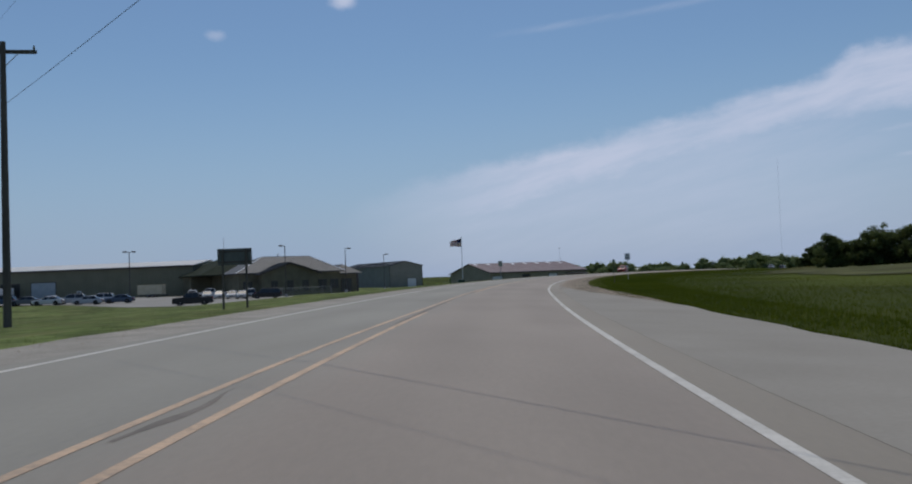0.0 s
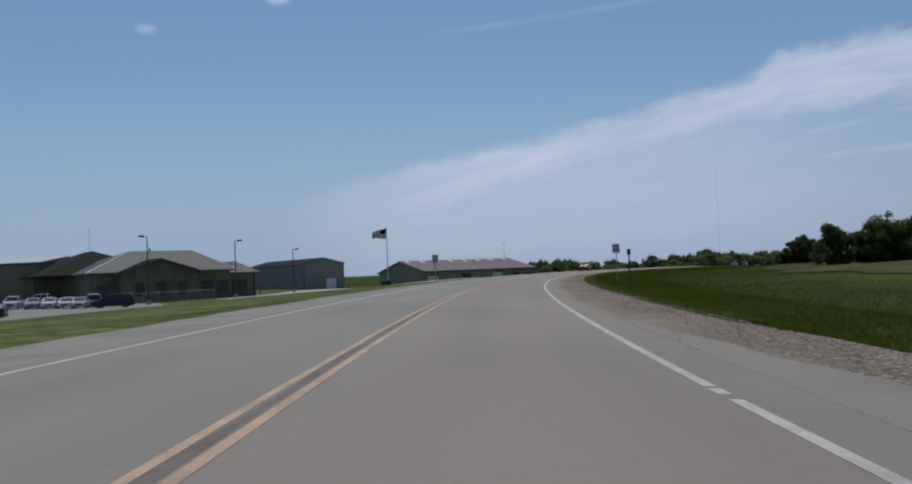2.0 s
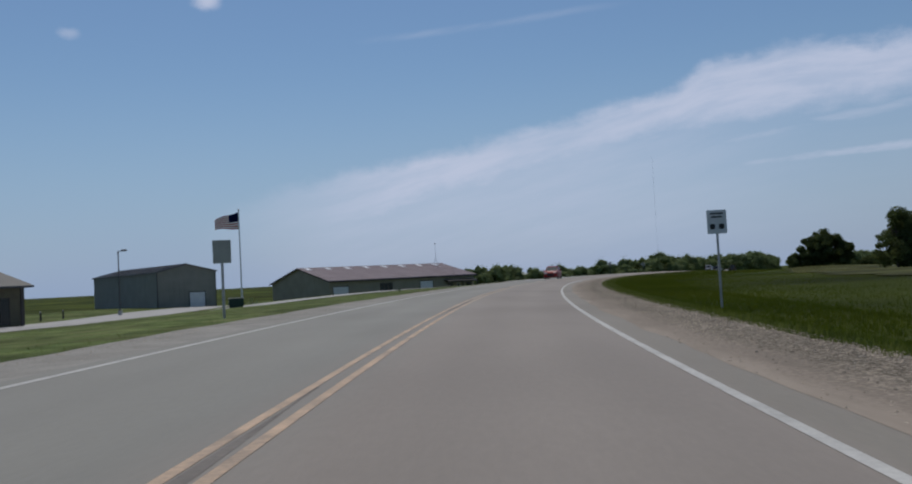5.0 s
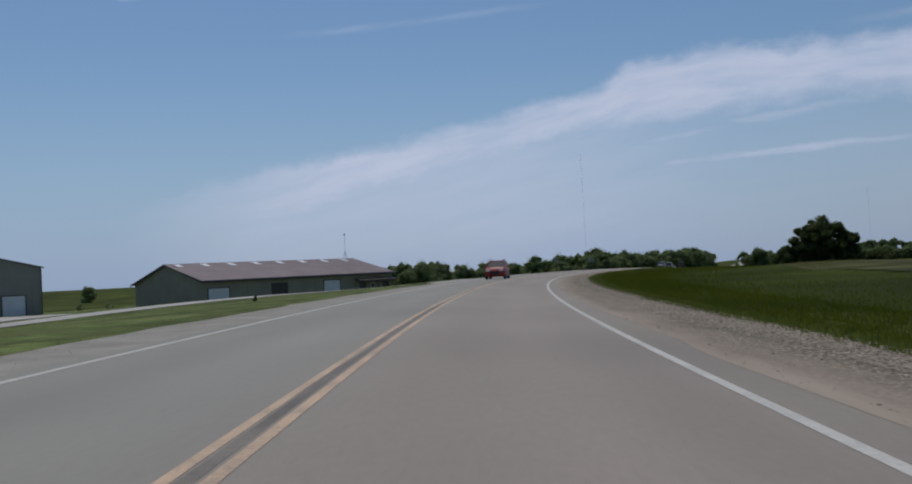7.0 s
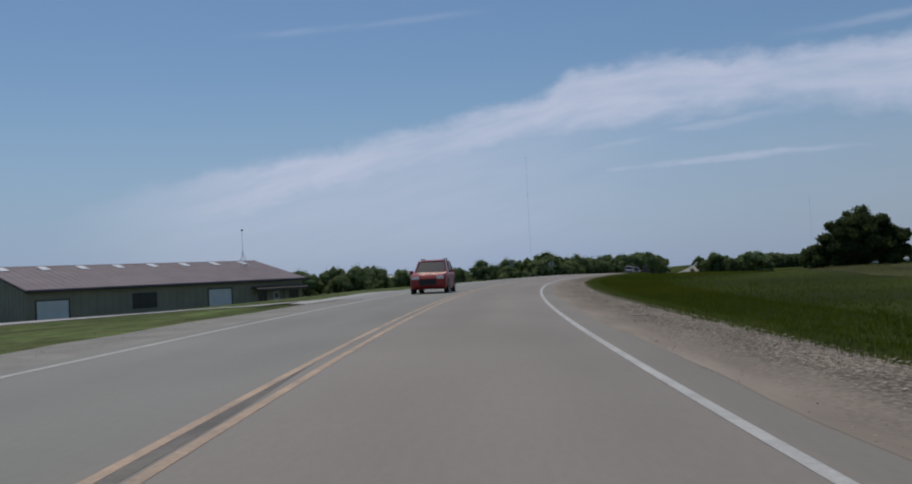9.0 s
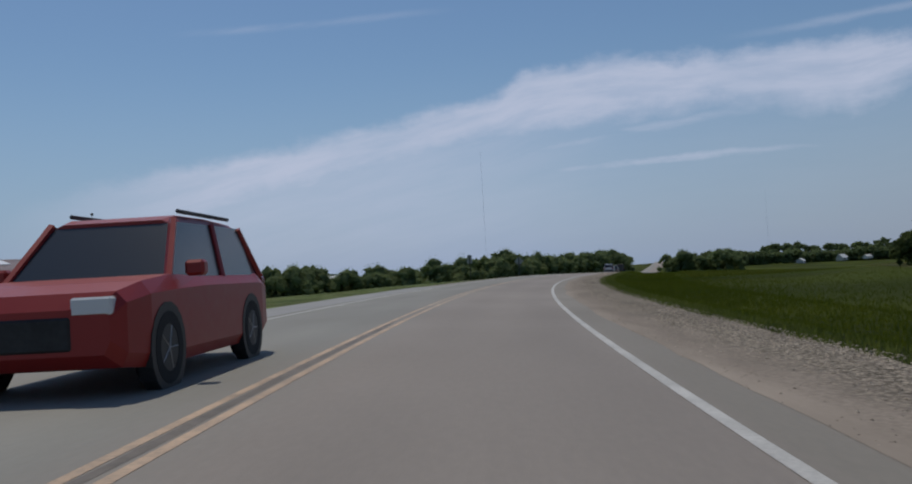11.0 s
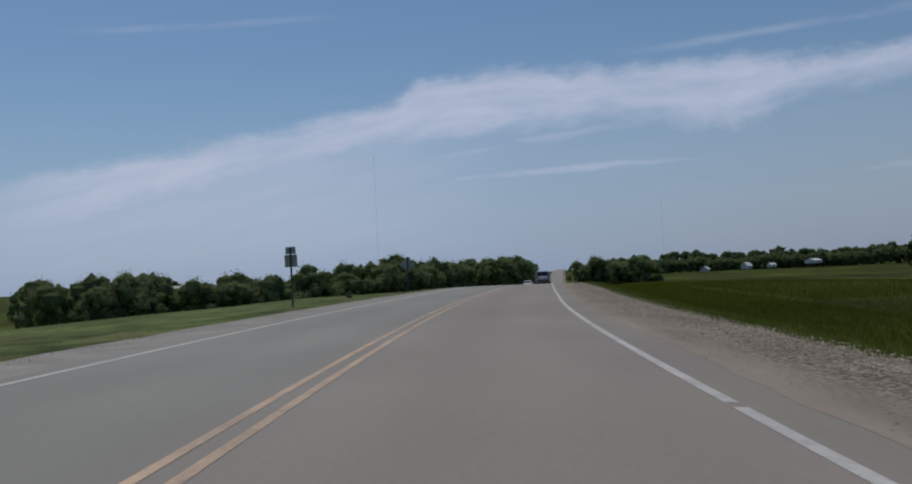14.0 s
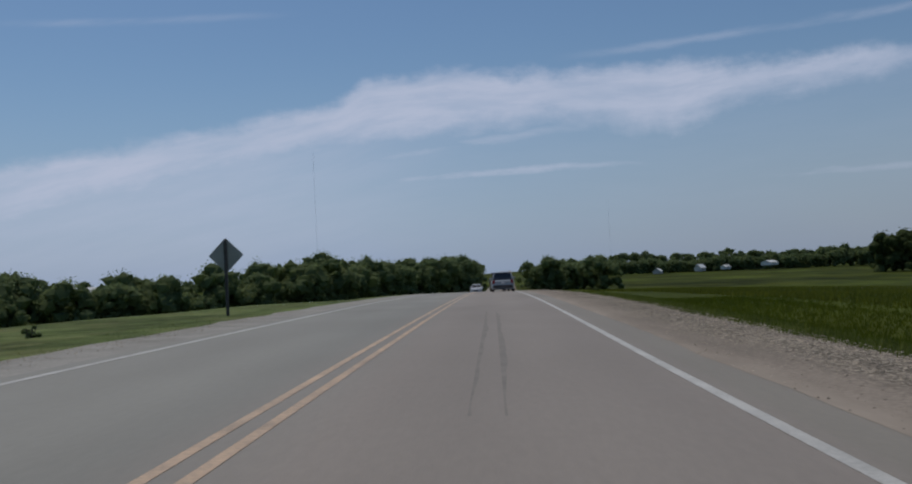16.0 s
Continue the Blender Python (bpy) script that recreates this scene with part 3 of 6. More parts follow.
def drive_bank(x, y, z):
    """Raises the ground to the driveway's level along its line."""
    x, y = np.atleast_1d(np.asarray(x, float)), np.atleast_1d(np.asarray(y, float))
    z = np.array(z, float)
    near = (x > -36) & (x < 44) & (y > 170) & (y < 224)
    if not near.any():
        return z
    px, py = x[near], y[near]
    best, level = np.full(px.shape, 1e9), np.zeros(px.shape)
    for (ax, ay, az), (bx, by, bz) in zip(DRIVE, DRIVE[1:]):
        dx, dy = bx - ax, by - ay
        t = np.clip(((px - ax) * dx + (py - ay) * dy) / (dx * dx + dy * dy), 0, 1)
        d = np.hypot(px - ax - t * dx, py - ay - t * dy)
        level = np.where(d < best, az + (bz - az) * t, level)
        best = np.minimum(best, d)
    w = 1 - smoothstep(2.6, 9.0, best)
    z[near] = z[near] * (1 - w) + (level - 0.55 + lean(px, py) - 0.1) * w
    return z


def ground_z(x, y):
    s, n = road_coords(x, y)
    z = flat_z(s, n) + lean(x, y)
    left = np.clip(-n - 7.0, 0, None)
    right = np.clip(n - 7.0, 0, None)
    # the yards and fields on the outer side lie lower, further on they drop to a wooded valley
    deep = smoothstep(225, 262, s)
    brow = 0.15 * smoothstep(3, 12, left) + 2.95 * smoothstep(10, 40, left)
    zl = -(1 - deep) * 2.35 * smoothstep(0, 46, left) - deep * brow - 0.3 * smoothstep(0, 3, left)
    beyond = smoothstep(42, 78, 0.843 * (x - 10) + 0.537 * (y - 271.6))
    zl = zl - 5.0 * beyond * smoothstep(36, 95, left) * (1 - smoothstep(400, 800, left))
    zl = zl - 2.5 * smoothstep(60, 170, left) * smoothstep(330, 460, y)
    zl = zl + 2.5 * smoothstep(250, 1500, left)
    # the inner side: a shallow ditch, then a field that rises first and falls away later on
    zr = -0.35 * smoothstep(0, 3, right) + 1.5 * smoothstep(12, 70, right) * (1 - smoothstep(180, 290, y))
    zr = zr - 2.4 * smoothstep(8, 80, right) * smoothstep(220, 320, s)
    zr = zr + 24.0 * smoothstep(350, 1500, right)
    roll = 0.12 * np.sin(x * 0.11 + 0.05 * y) * np.sin(y * 0.083) * smoothstep(3, 20, left + right)
    far = np.hypot(x - 80, y - 280)
    # a low knoll under the lone clump of trees
    zr = zr + 1.25 * np.exp(-((x - 106) ** 2 + (y - 251) ** 2) / 700.0) * smoothstep(10, 30, right)
    g = np.where(np.abs(n) < 7.0, z - 0.12, drive_bank(x, y, z - 0.12 + zl + zr + roll))
    return g + 6.0 * smoothstep(1200, 4500, far) * smoothstep(-40, 40, n)


def gz(x, y):
    return float(ground_z(x, y)[0])


def axis_steps(lo, hi, a, b, step, grow=1.16):
    """Even steps between a and b, growing ones beyond."""
    mid = list(np.arange(a, b + step, step))
    up, d = [], step
    while (up[-1] if up else mid[-1]) < hi:
        d *= grow
        up.append((up[-1] if up else mid[-1]) + d)
    dn, d = [], step
    while (dn[-1] if dn else mid[0]) > lo:
        d *= grow
        dn.append((dn[-1] if dn else mid[0]) - d)
    return np.array(dn[::-1] + mid + up)


def build_ground():
    xs = axis_steps(-4600, 4600, -110, 190, 2.5)
    ys = axis_steps(-1500, 4700, -20, 470, 2.5)
    X, Y = np.meshgrid(xs, ys)
    z = ground_z(X.ravel(), Y.ravel())
    verts = np.stack([X.ravel(), Y.ravel(), z], 1)
    nx, ny = len(xs), len(ys)
    i = (np.arange(ny - 1)[:, None] * nx + np.arange(nx - 1)[None]).ravel()
    faces = np.stack([i, i + 1, i + 1 + nx, i + nx], 1)
    me = bpy.data.meshes.new("ground")
    me.from_pydata(verts.tolist(), [], faces.tolist())
    me.materials.append(M["ground"])
    me.shade_smooth()
    tagged(new("ground", me), "green roadside meadow and gently rolling farm fields", "ground", kind="structure")


build_ground()


def ribbon(name, n0, n1, material, label, category, s0=-110.0, s1=2500.0, lift=0.0, step=2.0, skirt=0.0, wobble=0.0, gaps=(), taper=None, narrow=None, inner=0.0):
    """A strip laid along the road between two offsets; taper(s) gives extra offset."""
    cuts = [s0] + [c for g in gaps for c in g] + [s1]
    bm = bmesh.new()
    place = {}
    for a, b in zip(cuts[::2], cuts[1::2]):
        ss = [a]
        while ss[-1] < b - 0.01:
            st = step if ss[-1] < 420 else step * 6
            ss.append(min(ss[-1] + st, b))
        ss = np.array(ss)
        ex = np.array([taper(v) for v in ss]) if taper else np.zeros(len(ss))
        rows = []
        across = np.linspace(n0, n1, 5 if n1 - n0 > 1.5 else 2)
        if n0 < -1 < 1 < n1:
            across = np.unique(np.append(across, 0.0))
        k = len(across) - 1
        for j in range(k + 1):
            n = across[j] + ex
            if narrow:
                n = n0 + (n - n0) * np.array([narrow(v) for v in ss])
            if inner and j == 0:
                n = n + inner * np.array([noise.noise((v * 0.22, 3.3, 8)) + 0.5 * noise.noise((v * 1.1, 1.7, 3)) for v in ss])
            if wobble and j == (0 if n0 < 0 else k):
                n = n + wobble * np.array([noise.noise((v * 0.35, n0 * 3 + j, 0)) + 0.6 * noise.noise((v * 1.3, n0 * 3 + j, 4)) for v in ss])
            x, y = on_road(ss, n)
            z = surf_z(ss, n) + lift
            rows.append([bm.verts.new(c) for c in zip(x, y, z)])
            for v, sv, nv in zip(rows[-1], ss, np.broadcast_to(n, ss.shape)):
                place[v] = (float(sv), float(nv))
        if skirt:
            for r, d in ((rows[-1], 1),) if inner else ((rows[0], -1), (rows[-1], 1)):
                low = [bm.verts.new(v.co + Vector((0, 0, -skirt))) for v in r]
                if d < 0:
                    rows = [low] + rows
                else:
                    rows = rows + [low]
        for r0, r1 in zip(rows, rows[1:]):
            for i in range(len(r0) - 1):
                bm.faces.new((r0[i], r1[i], r1[i + 1], r0[i + 1]))
    bmesh.ops.recalc_face_normals(bm, faces=bm.faces[:])
    uv = bm.loops.layers.uv.new("metres")
    for f in bm.faces:
        for lp in f.loops:
            lp[uv].uv = place.get(lp.vert, (0.0, n0))
    ob = link_mesh(name, bm, material)
    return tagged(ob, label, category, kind="structure")


def gravel_shift(v):
    """How far the apron pushes the gravel's inner edge out."""
    return 3.3 * (1 - float(smoothstep(24, 62, v)))


def gravel_width(v):
    outer = 2.3 + 1.05 * (1 - float(smoothstep(36, 62, v)))
    return max(0.03, (outer - gravel_shift(v)) / 2.3)


ribbon("road", -4.0, 4.35, M["asphalt"], "grey sun-bleached two-lane asphalt highway", "road", skirt=0.3)
ribbon("shoulder_left", -5.9, -4.0, M["gravel_pale"], "pale gravel shoulder beside the highway", "shoulder", skirt=0.3, lift=-0.02, wobble=0.25, s1=206)
ribbon("shoulder_left_paved", -6.0, -4.0, M["apron_paving"], "pale paved apron beside the highway", "shoulder", skirt=0.3, lift=-0.012, wobble=0.15, s0=206, s1=262)
ribbon("shoulder_left_far", -5.7, -4.0, M["gravel_pale"], "pale gravel shoulder beside the highway", "shoulder", skirt=0.3, lift=-0.02, wobble=0.35, s0=262)
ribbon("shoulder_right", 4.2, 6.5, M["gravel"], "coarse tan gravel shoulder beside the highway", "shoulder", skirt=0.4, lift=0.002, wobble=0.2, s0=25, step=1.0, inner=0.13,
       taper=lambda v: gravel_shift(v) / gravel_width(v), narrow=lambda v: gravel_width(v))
ribbon("apron", 4.35, 7.6, M["shoulder"], "grey asphalt apron of a side entrance", "pavement", skirt=0.4, lift=0.002, wobble=0.3, inner=0.002, s0=-60, s1=62, narrow=lambda v: 1 - float(smoothstep(24, 62, v)))
EDGE_GAPS = ((25.7, 26.1), (28.75, 29.0), (35.6, 36.25), (37.05, 37.25), (46.55, 46.85), (47.2, 47.32), (158.9, 159.05), (169.2, 169.3), (266.8, 267.05), (277.45, 277.6), (289.1, 289.25), (299.2, 299.35))
ribbon("edge_line_right", 3.54, 3.66, M["white_line"], "solid white edge line on the asphalt", "road marking", lift=0.003, gaps=EDGE_GAPS, s1=1400,
       taper=lambda v: 0.13 * (1 - float(smoothstep(33, 50, v))) - 0.1 * float(smoothstep(296, 312, v)))
ribbon("edge_line_left", -3.665, -3.545, M["white_line"], "solid white edge line on the asphalt", "road marking", lift=0.003, s1=1400)
flare = lambda v: 1 - float(smoothstep(6, 30, v))
ribbon("centre_line_left", -0.16, -0.07, M["yellow_line"], "yellow centre line, one of a worn pair", "road marking", lift=0.003, s1=1400, taper=lambda v: -0.36 * flare(v))
ribbon("centre_line_right", 0.08, 0.17, M["yellow_line"], "yellow centre line, one of a worn pair", "road marking", lift=0.003, s1=1400, taper=lambda v: -0.1 * flare(v), gaps=((21.5, 28.1), (28.5, 41.0)))
for _s0, _s1 in ((16, 33), (35, 62), (66, 71), (79, 104), (118, 131), (133, 160), (166, 178), (205, 222)):
    ribbon("worn_line_fill", -0.055, 0.05, M["worn_line"], "dark cracked sealant between the centre lines", "road marking", lift=0.0018, s0=_s0, s1=_s1, wobble=0.04, step=0.4,
           narrow=lambda v, a=_s0, b=_s1: 0.1 + 0.9 * float(smoothstep(a, a + 4, v) * (1 - smoothstep(b - 4, b, v))))
ribbon("broken_paving", -0.34, -0.2, M["worn_line"], "dark broken asphalt between the centre lines", "road marking", lift=0.0015, s0=5.2, s1=7.6, wobble=0.14, step=0.15, narrow=lambda v: 0.15 + 0.85 * float(smoothstep(5.2, 6.2, v) * (1 - smoothstep(6.6, 7.6, v))))
fade = lambda v: 0.25 + 0.75 * float(smoothstep(306.5, 311, v) * (1 - smoothstep(318, 325, v)))
ribbon("tyre_mark_inner", 1.44, 1.52, M["skid"], "faint dark tyre mark on the asphalt", "road marking", lift=0.0018, s0=306.5, s1=325, step=0.5, wobble=0.05, narrow=fade)
ribbon("tyre_mark_outer", 1.71, 1.79, M["skid"], "faint dark tyre mark on the asphalt", "road marking", lift=0.0018, s0=306.5, s1=325, step=0.5, wobble=0.05, narrow=fade)


def verge(name, n0, n1, s0, s1, material, label, lift=0.03, wave=0.5, rate=0.2, thin=False, sink=0.0):
    """A strip of turf that follows the ground beside the road."""
    ss = np.arange(s0, s1 + 2, 2.0)
    k = max(10, int(abs(n1 - n0) / 2.0))
    bm = bmesh.new()
    rows = []
    for j in range(k + 1):
        n = n0 + (n1 - n0) * j / k
        n = n + wave * (1 if j in (0, k) else 0.4) * np.array([noise.noise((v * rate, j, 2)) + 0.4 * noise.noise((v * rate * 4, j, 7)) for v in ss])
        if thin:
            mid = (n0 + n1) / 2
            n = mid + (n - mid) * np.sqrt(np.clip(np.sin(np.pi * (ss - s0) / (s1 - s0)), 0, 1))
        x, y = on_road(ss, n)
        z = ground_z(x, y) + lift - sink * j / k
        rows.append([bm.verts.new(p) for p in zip(x, y, z)])
    for r0, r1 in zip(rows, rows[1:]):
        for i in range(len(r0) - 1):
            bm.faces.new((r0[i], r1[i], r1[i + 1], r0[i + 1]))
    for f in bm.faces:
        f.smooth = True
    bmesh.ops.recalc_face_normals(bm, faces=bm.faces[:])
    if bm.faces[:][0].normal.z < 0:
        bmesh.ops.reverse_faces(bm, faces=bm.faces[:])
    tagged(link_mesh(name, bm, material), label, "grass", kind="structure")


verge("lawn", -85, -5.4, -60, 480, M["lawn"], "mown green grass verge beside the highway", 0.08)
verge("meadow_edge", 6.4, 14.0, 58, 420, M["ground"], "rough green grass beside the gravel shoulder", 0.11, 0.25, sink=0.2)
verge("weedy_field", 15, 120, 300, 640, M["weedy_ground"], "yellow-green weedy stretch of the meadow", 0.05, 4.0, 0.05, True)
verge("hay_field", 31, 72, 60, 312, M["hay"], "pale dry hay strip beyond the meadow", 0.1, 5.0, 0.06, True)
verge("hay_field", 30, 42, 225, 312, M["hay"], "pale dry hay strip beside the clump of trees", 0.03, 1.5, 0.08, True)
verge("hay_field", 58, 100, -10, 175, M["hay"], "pale dry hay strip beyond the meadow", 0.12, 8.0, 0.05, True)


# ---- buildings ----
def at(x, y, turn, z=None):
    return pose(x, y, gz(x, y) if z is None else z + float(lean(x, y)), 0, 0, turn)


def gable_roof(x0, x1, y0, y1, eave, ridge, over=0.4, thick=0.16):
    """Two sloping slabs, ridge along x."""
    bm = bmesh.new()
    ym = (y0 + y1) / 2
    k = (ridge - eave) / (ym - y0)
    lo = eave - k * over
    prism(bm, [(y0 - over, lo), (ym, ridge), (y1 + over, lo), (y1 + over, lo + thick), (ym, ridge + thick), (y0 - over, lo + thick)], 0, x0 - over, x1 + over)
    return bm


def seams(bm, x0, x1, y0, z0, y1, z1, step, size=0.05):
    """Standing seams running up a roof slope."""
    n = int((x1 - x0) / step)
    for i in range(n + 1):
        x = x0 + (x1 - x0) * i / n
        prism(bm, [(y0, z0), (y1, z1), (y1, z1 + size), (y0, z0 + size)], 0, x - 0.03, x + 0.03)
    return bm


def hip_roof(x0, x1, y0, y1, eave, ridge, over=0.6, thick=0.2, inset=None):
    bm = bmesh.new()
    x0, x1, y0, y1 = x0 - over, x1 + over, y0 - over, y1 + over
    w, l = y1 - y0, x1 - x0
    if l >= w:
        ia, ib = inset or (w / 2, w / 2)
        a, b = (x0 + ia, (y0 + y1) / 2), (x1 - ib, (y0 + y1) / 2)
    else:
        a, b = ((x0 + x1) / 2, y0 + l / 2), ((x0 + x1) / 2, y1 - l / 2)
    c = [(x0, y0), (x1, y0), (x1, y1), (x0, y1)]
    lo = [bm.verts.new((*p, eave - thick)) for p in c]
    mi = [bm.verts.new((*p, eave)) for p in c]
    A, B = bm.verts.new((*a, ridge)), bm.verts.new((*b, ridge))
    bm.faces.new(lo[::-1])
    for i in range(4):
        j = (i + 1) % 4
        bm.faces.new((lo[i], lo[j], mi[j], mi[i]))
    if l >= w:
        for f in ((mi[0], mi[1], B, A), (mi[1], mi[2], B), (mi[2], mi[3], A, B), (mi[3], mi[0], A)):
            bm.faces.new(f)
    else:
        for f in ((mi[0], mi[1], A), (mi[1], mi[2], B, A), (mi[2], mi[3], B), (mi[3], mi[0], A, B)):
            bm.faces.new(f)
    bmesh.ops.recalc_face_normals(bm, faces=bm.faces[:])
    return bm


def ribbed_wall(bm, x0, x1, y, z0, z1, step=0.9, deep=0.03, holes=()):
    """A metal-clad wall along x at y, facing -y, with upright ribs that stop at the openings."""
    n = int((x1 - x0) / step)
    for i in range(n + 1):
        x = x0 + (x1 - x0) * i / n
        if any(a - 0.1 < x < b + 0.1 for a, b in holes):
            continue
        box(bm, x - 0.04, x + 0.04, y - deep, y + 0.02, z0, z1)
    return bm


def window_unit(parent, x0, x1, y, z0, z1, bars=1, name="window"):
    """A framed window in a wall that faces -y."""
    w = part(name, bbox(x0, x1, y - 0.02, y + 0.03, z0, z1), M["window"], parent, "dark glazed window")
    f = bmesh.new()
    t = 0.08
    box(f, x0 - t, x1 + t, y - 0.06, y + 0.02, z1, z1 + t)
    box(f, x0 - t, x1 + t, y - 0.08, y + 0.02, z0 - t, z0)
    box(f, x0 - t, x0, y - 0.06, y + 0.02, z0, z1)
    box(f, x1, x1 + t, y - 0.06, y + 0.02, z0, z1)
    for i in range(bars):
        x = x0 + (x1 - x0) * (i + 1) / (bars + 1)
        box(f, x - 0.03, x + 0.03, y - 0.05, y + 0.02, z0, z1)
    part("frame", f, M["trim"], w)
    return w


def rollup_door(parent, x0, x1, y, z0, z1, material, label):
    d = part("garage_door", bbox(x0, x1, y - 0.04, y + 0.05, z0, z1), material, parent, label)
    f = bmesh.new()
    n = max(3, int((z1 - z0) / 0.55))
    for i in range(1, n):
        z = z0 + (z1 - z0) * i / n
        box(f, x0 + 0.03, x1 - 0.03, y - 0.055, y - 0.03, z - 0.02, z + 0.02)
    part("panel_rib", f, material, d)
    g = bmesh.new()
    box(g, x0 - 0.15, x0, y - 0.08, y + 0.03, z0, z1 + 0.15)
    box(g, x1, x1 + 0.15, y - 0.08, y + 0.03, z0, z1 + 0.15)
    box(g, x0, x1, y - 0.08, y + 0.03, z1, z1 + 0.15)
    part("door_frame", g, M["trim"], d)
    return d


def walk_door(parent, x0, x1, y, z0, z1, material):
    d = part("door", bbox(x0, x1, y - 0.05, y + 0.03, z0, z1, 0.01), material, parent, "pale entrance door")
    part("door_window", bbox(x0 + 0.2, x1 - 0.2, y - 0.06, y - 0.03, z0 + 1.1, z1 - 0.25), M["window"], d)
    part("door_handle", tube(bmesh.new(), (x1 - 0.12, y - 0.1, z0 + 1.0), (x1 - 0.12, y - 0.1, z0 + 1.15), 0.02), M["steel"], d)
    return d


def barn():
    L, W, E, R = 38.9, 23.0, 3.85, 6.7
    b = base("barn", at(10.07, 271.6, 32.5, -3.55), "long low barn with drab metal siding and a faded red roof", "barn")
    shell = bmesh.new()
    prism(shell, [(0, -0.9), (W, -0.9), (W, E), (W / 2, R), (0, E)], 0, 0, L)
    part("wall", shell, M["barn_wall"], b)
    ribs = bmesh.new()
    ribbed_wall(ribs, 0.3, L - 0.3, 0, 0.05, E - 0.2, 0.95, 0.03, ((0.7, 4.6), (12.4, 15.8), (23.1, 26.9), (30.0, 38.9)))
    for i in range(24):
        y = 0.4 + i * 0.95
        top = E + (R - E) * (1 - abs(y - W / 2) / (W / 2)) - 0.25
        box(ribs, -0.03, 0.02, y - 0.04, y + 0.04, 0.05, top)
    part("siding_rib", ribs, M["barn_wall"], b)["kind"] = "stuff"
    roof = part("roof", gable_roof(0, L, 0, W, E, R, 0.5), M["barn_roof"], b, "faded red metal roof")
    k = (R - E) / (W / 2)
    part("roof_seam", seams(bmesh.new(), -0.4, L + 0.4, -0.45, E - 0.45 * k + 0.16, W / 2, R + 0.16, 0.95, 0.02), M["barn_roof"], roof)
    part("ridge_cap", prism(bmesh.new(), [(W / 2 - 0.35, R + 0.1), (W / 2, R + 0.24), (W / 2 + 0.35, R + 0.1), (W / 2, R + 0.17)], 0, -0.5, L + 0.5), M["barn_roof"], roof)
    g = bmesh.new()
    box(g, -0.55, L + 0.55, -0.62, -0.5, E - 0.32, E - 0.12)
    part("gutter", g, M["trim"], roof)
    f = bmesh.new()
    prism(f, [(-0.55, E - 0.3), (W / 2, R + 0.02), (W + 0.55, E - 0.3), (W + 0.55, E - 0.02), (W / 2, R + 0.2), (-0.55, E - 0.02)], 0, -0.56, -0.5)
    part("fascia", f, M["trim"], roof)
    for i in range(8):
        x = 0.9 + i * 4.95
        y0, y1 = W / 2 - 2.3, W / 2 - 0.5
        zz = lambda y: E + k * y + 0.2
        part("skylight", prism(bmesh.new(), [(y0, zz(y0)), (y1, zz(y1)), (y1, zz(y1) + 0.05), (y0, zz(y0) + 0.05)], 0, x, x + 1.0), M["skylight"], roof, "pale translucent roof panel")
    rollup_door(b, 0.85, 4.5, 0, 0.15, 2.55, M["white_metal"], "white sectional garage door")
    rollup_door(b, 23.2, 26.7, 0, 0.25, 2.85, M["white_metal"], "white sectional garage door")
    window_unit(b, 12.5, 15.6, 0, 1.1, 2.85, 2)
    # porch at the far end of the front
    p = part("porch_roof", prism(bmesh.new(), [(0, 2.95), (0, 2.75), (-1.5, 2.3), (-1.5, 2.62)], 0, 30.0, 38.9), M["trim"], b, "dark lean-to porch roof")
    for x in (30.2, 34.4, 38.7):
        part("porch_post", bbox(x - 0.08, x + 0.08, -1.45, -1.29, -0.3, 2.4, 0.01), M["trim"], p)
    walk_door(b, 33.7, 34.7, 0, 0.1, 2.15, M["white_metal"])
    window_unit(b, 31.3, 32.5, 0, 0.85, 2.1, 1)
    window_unit(b, 36.6, 38.1, 0, 0.85, 2.1, 1)


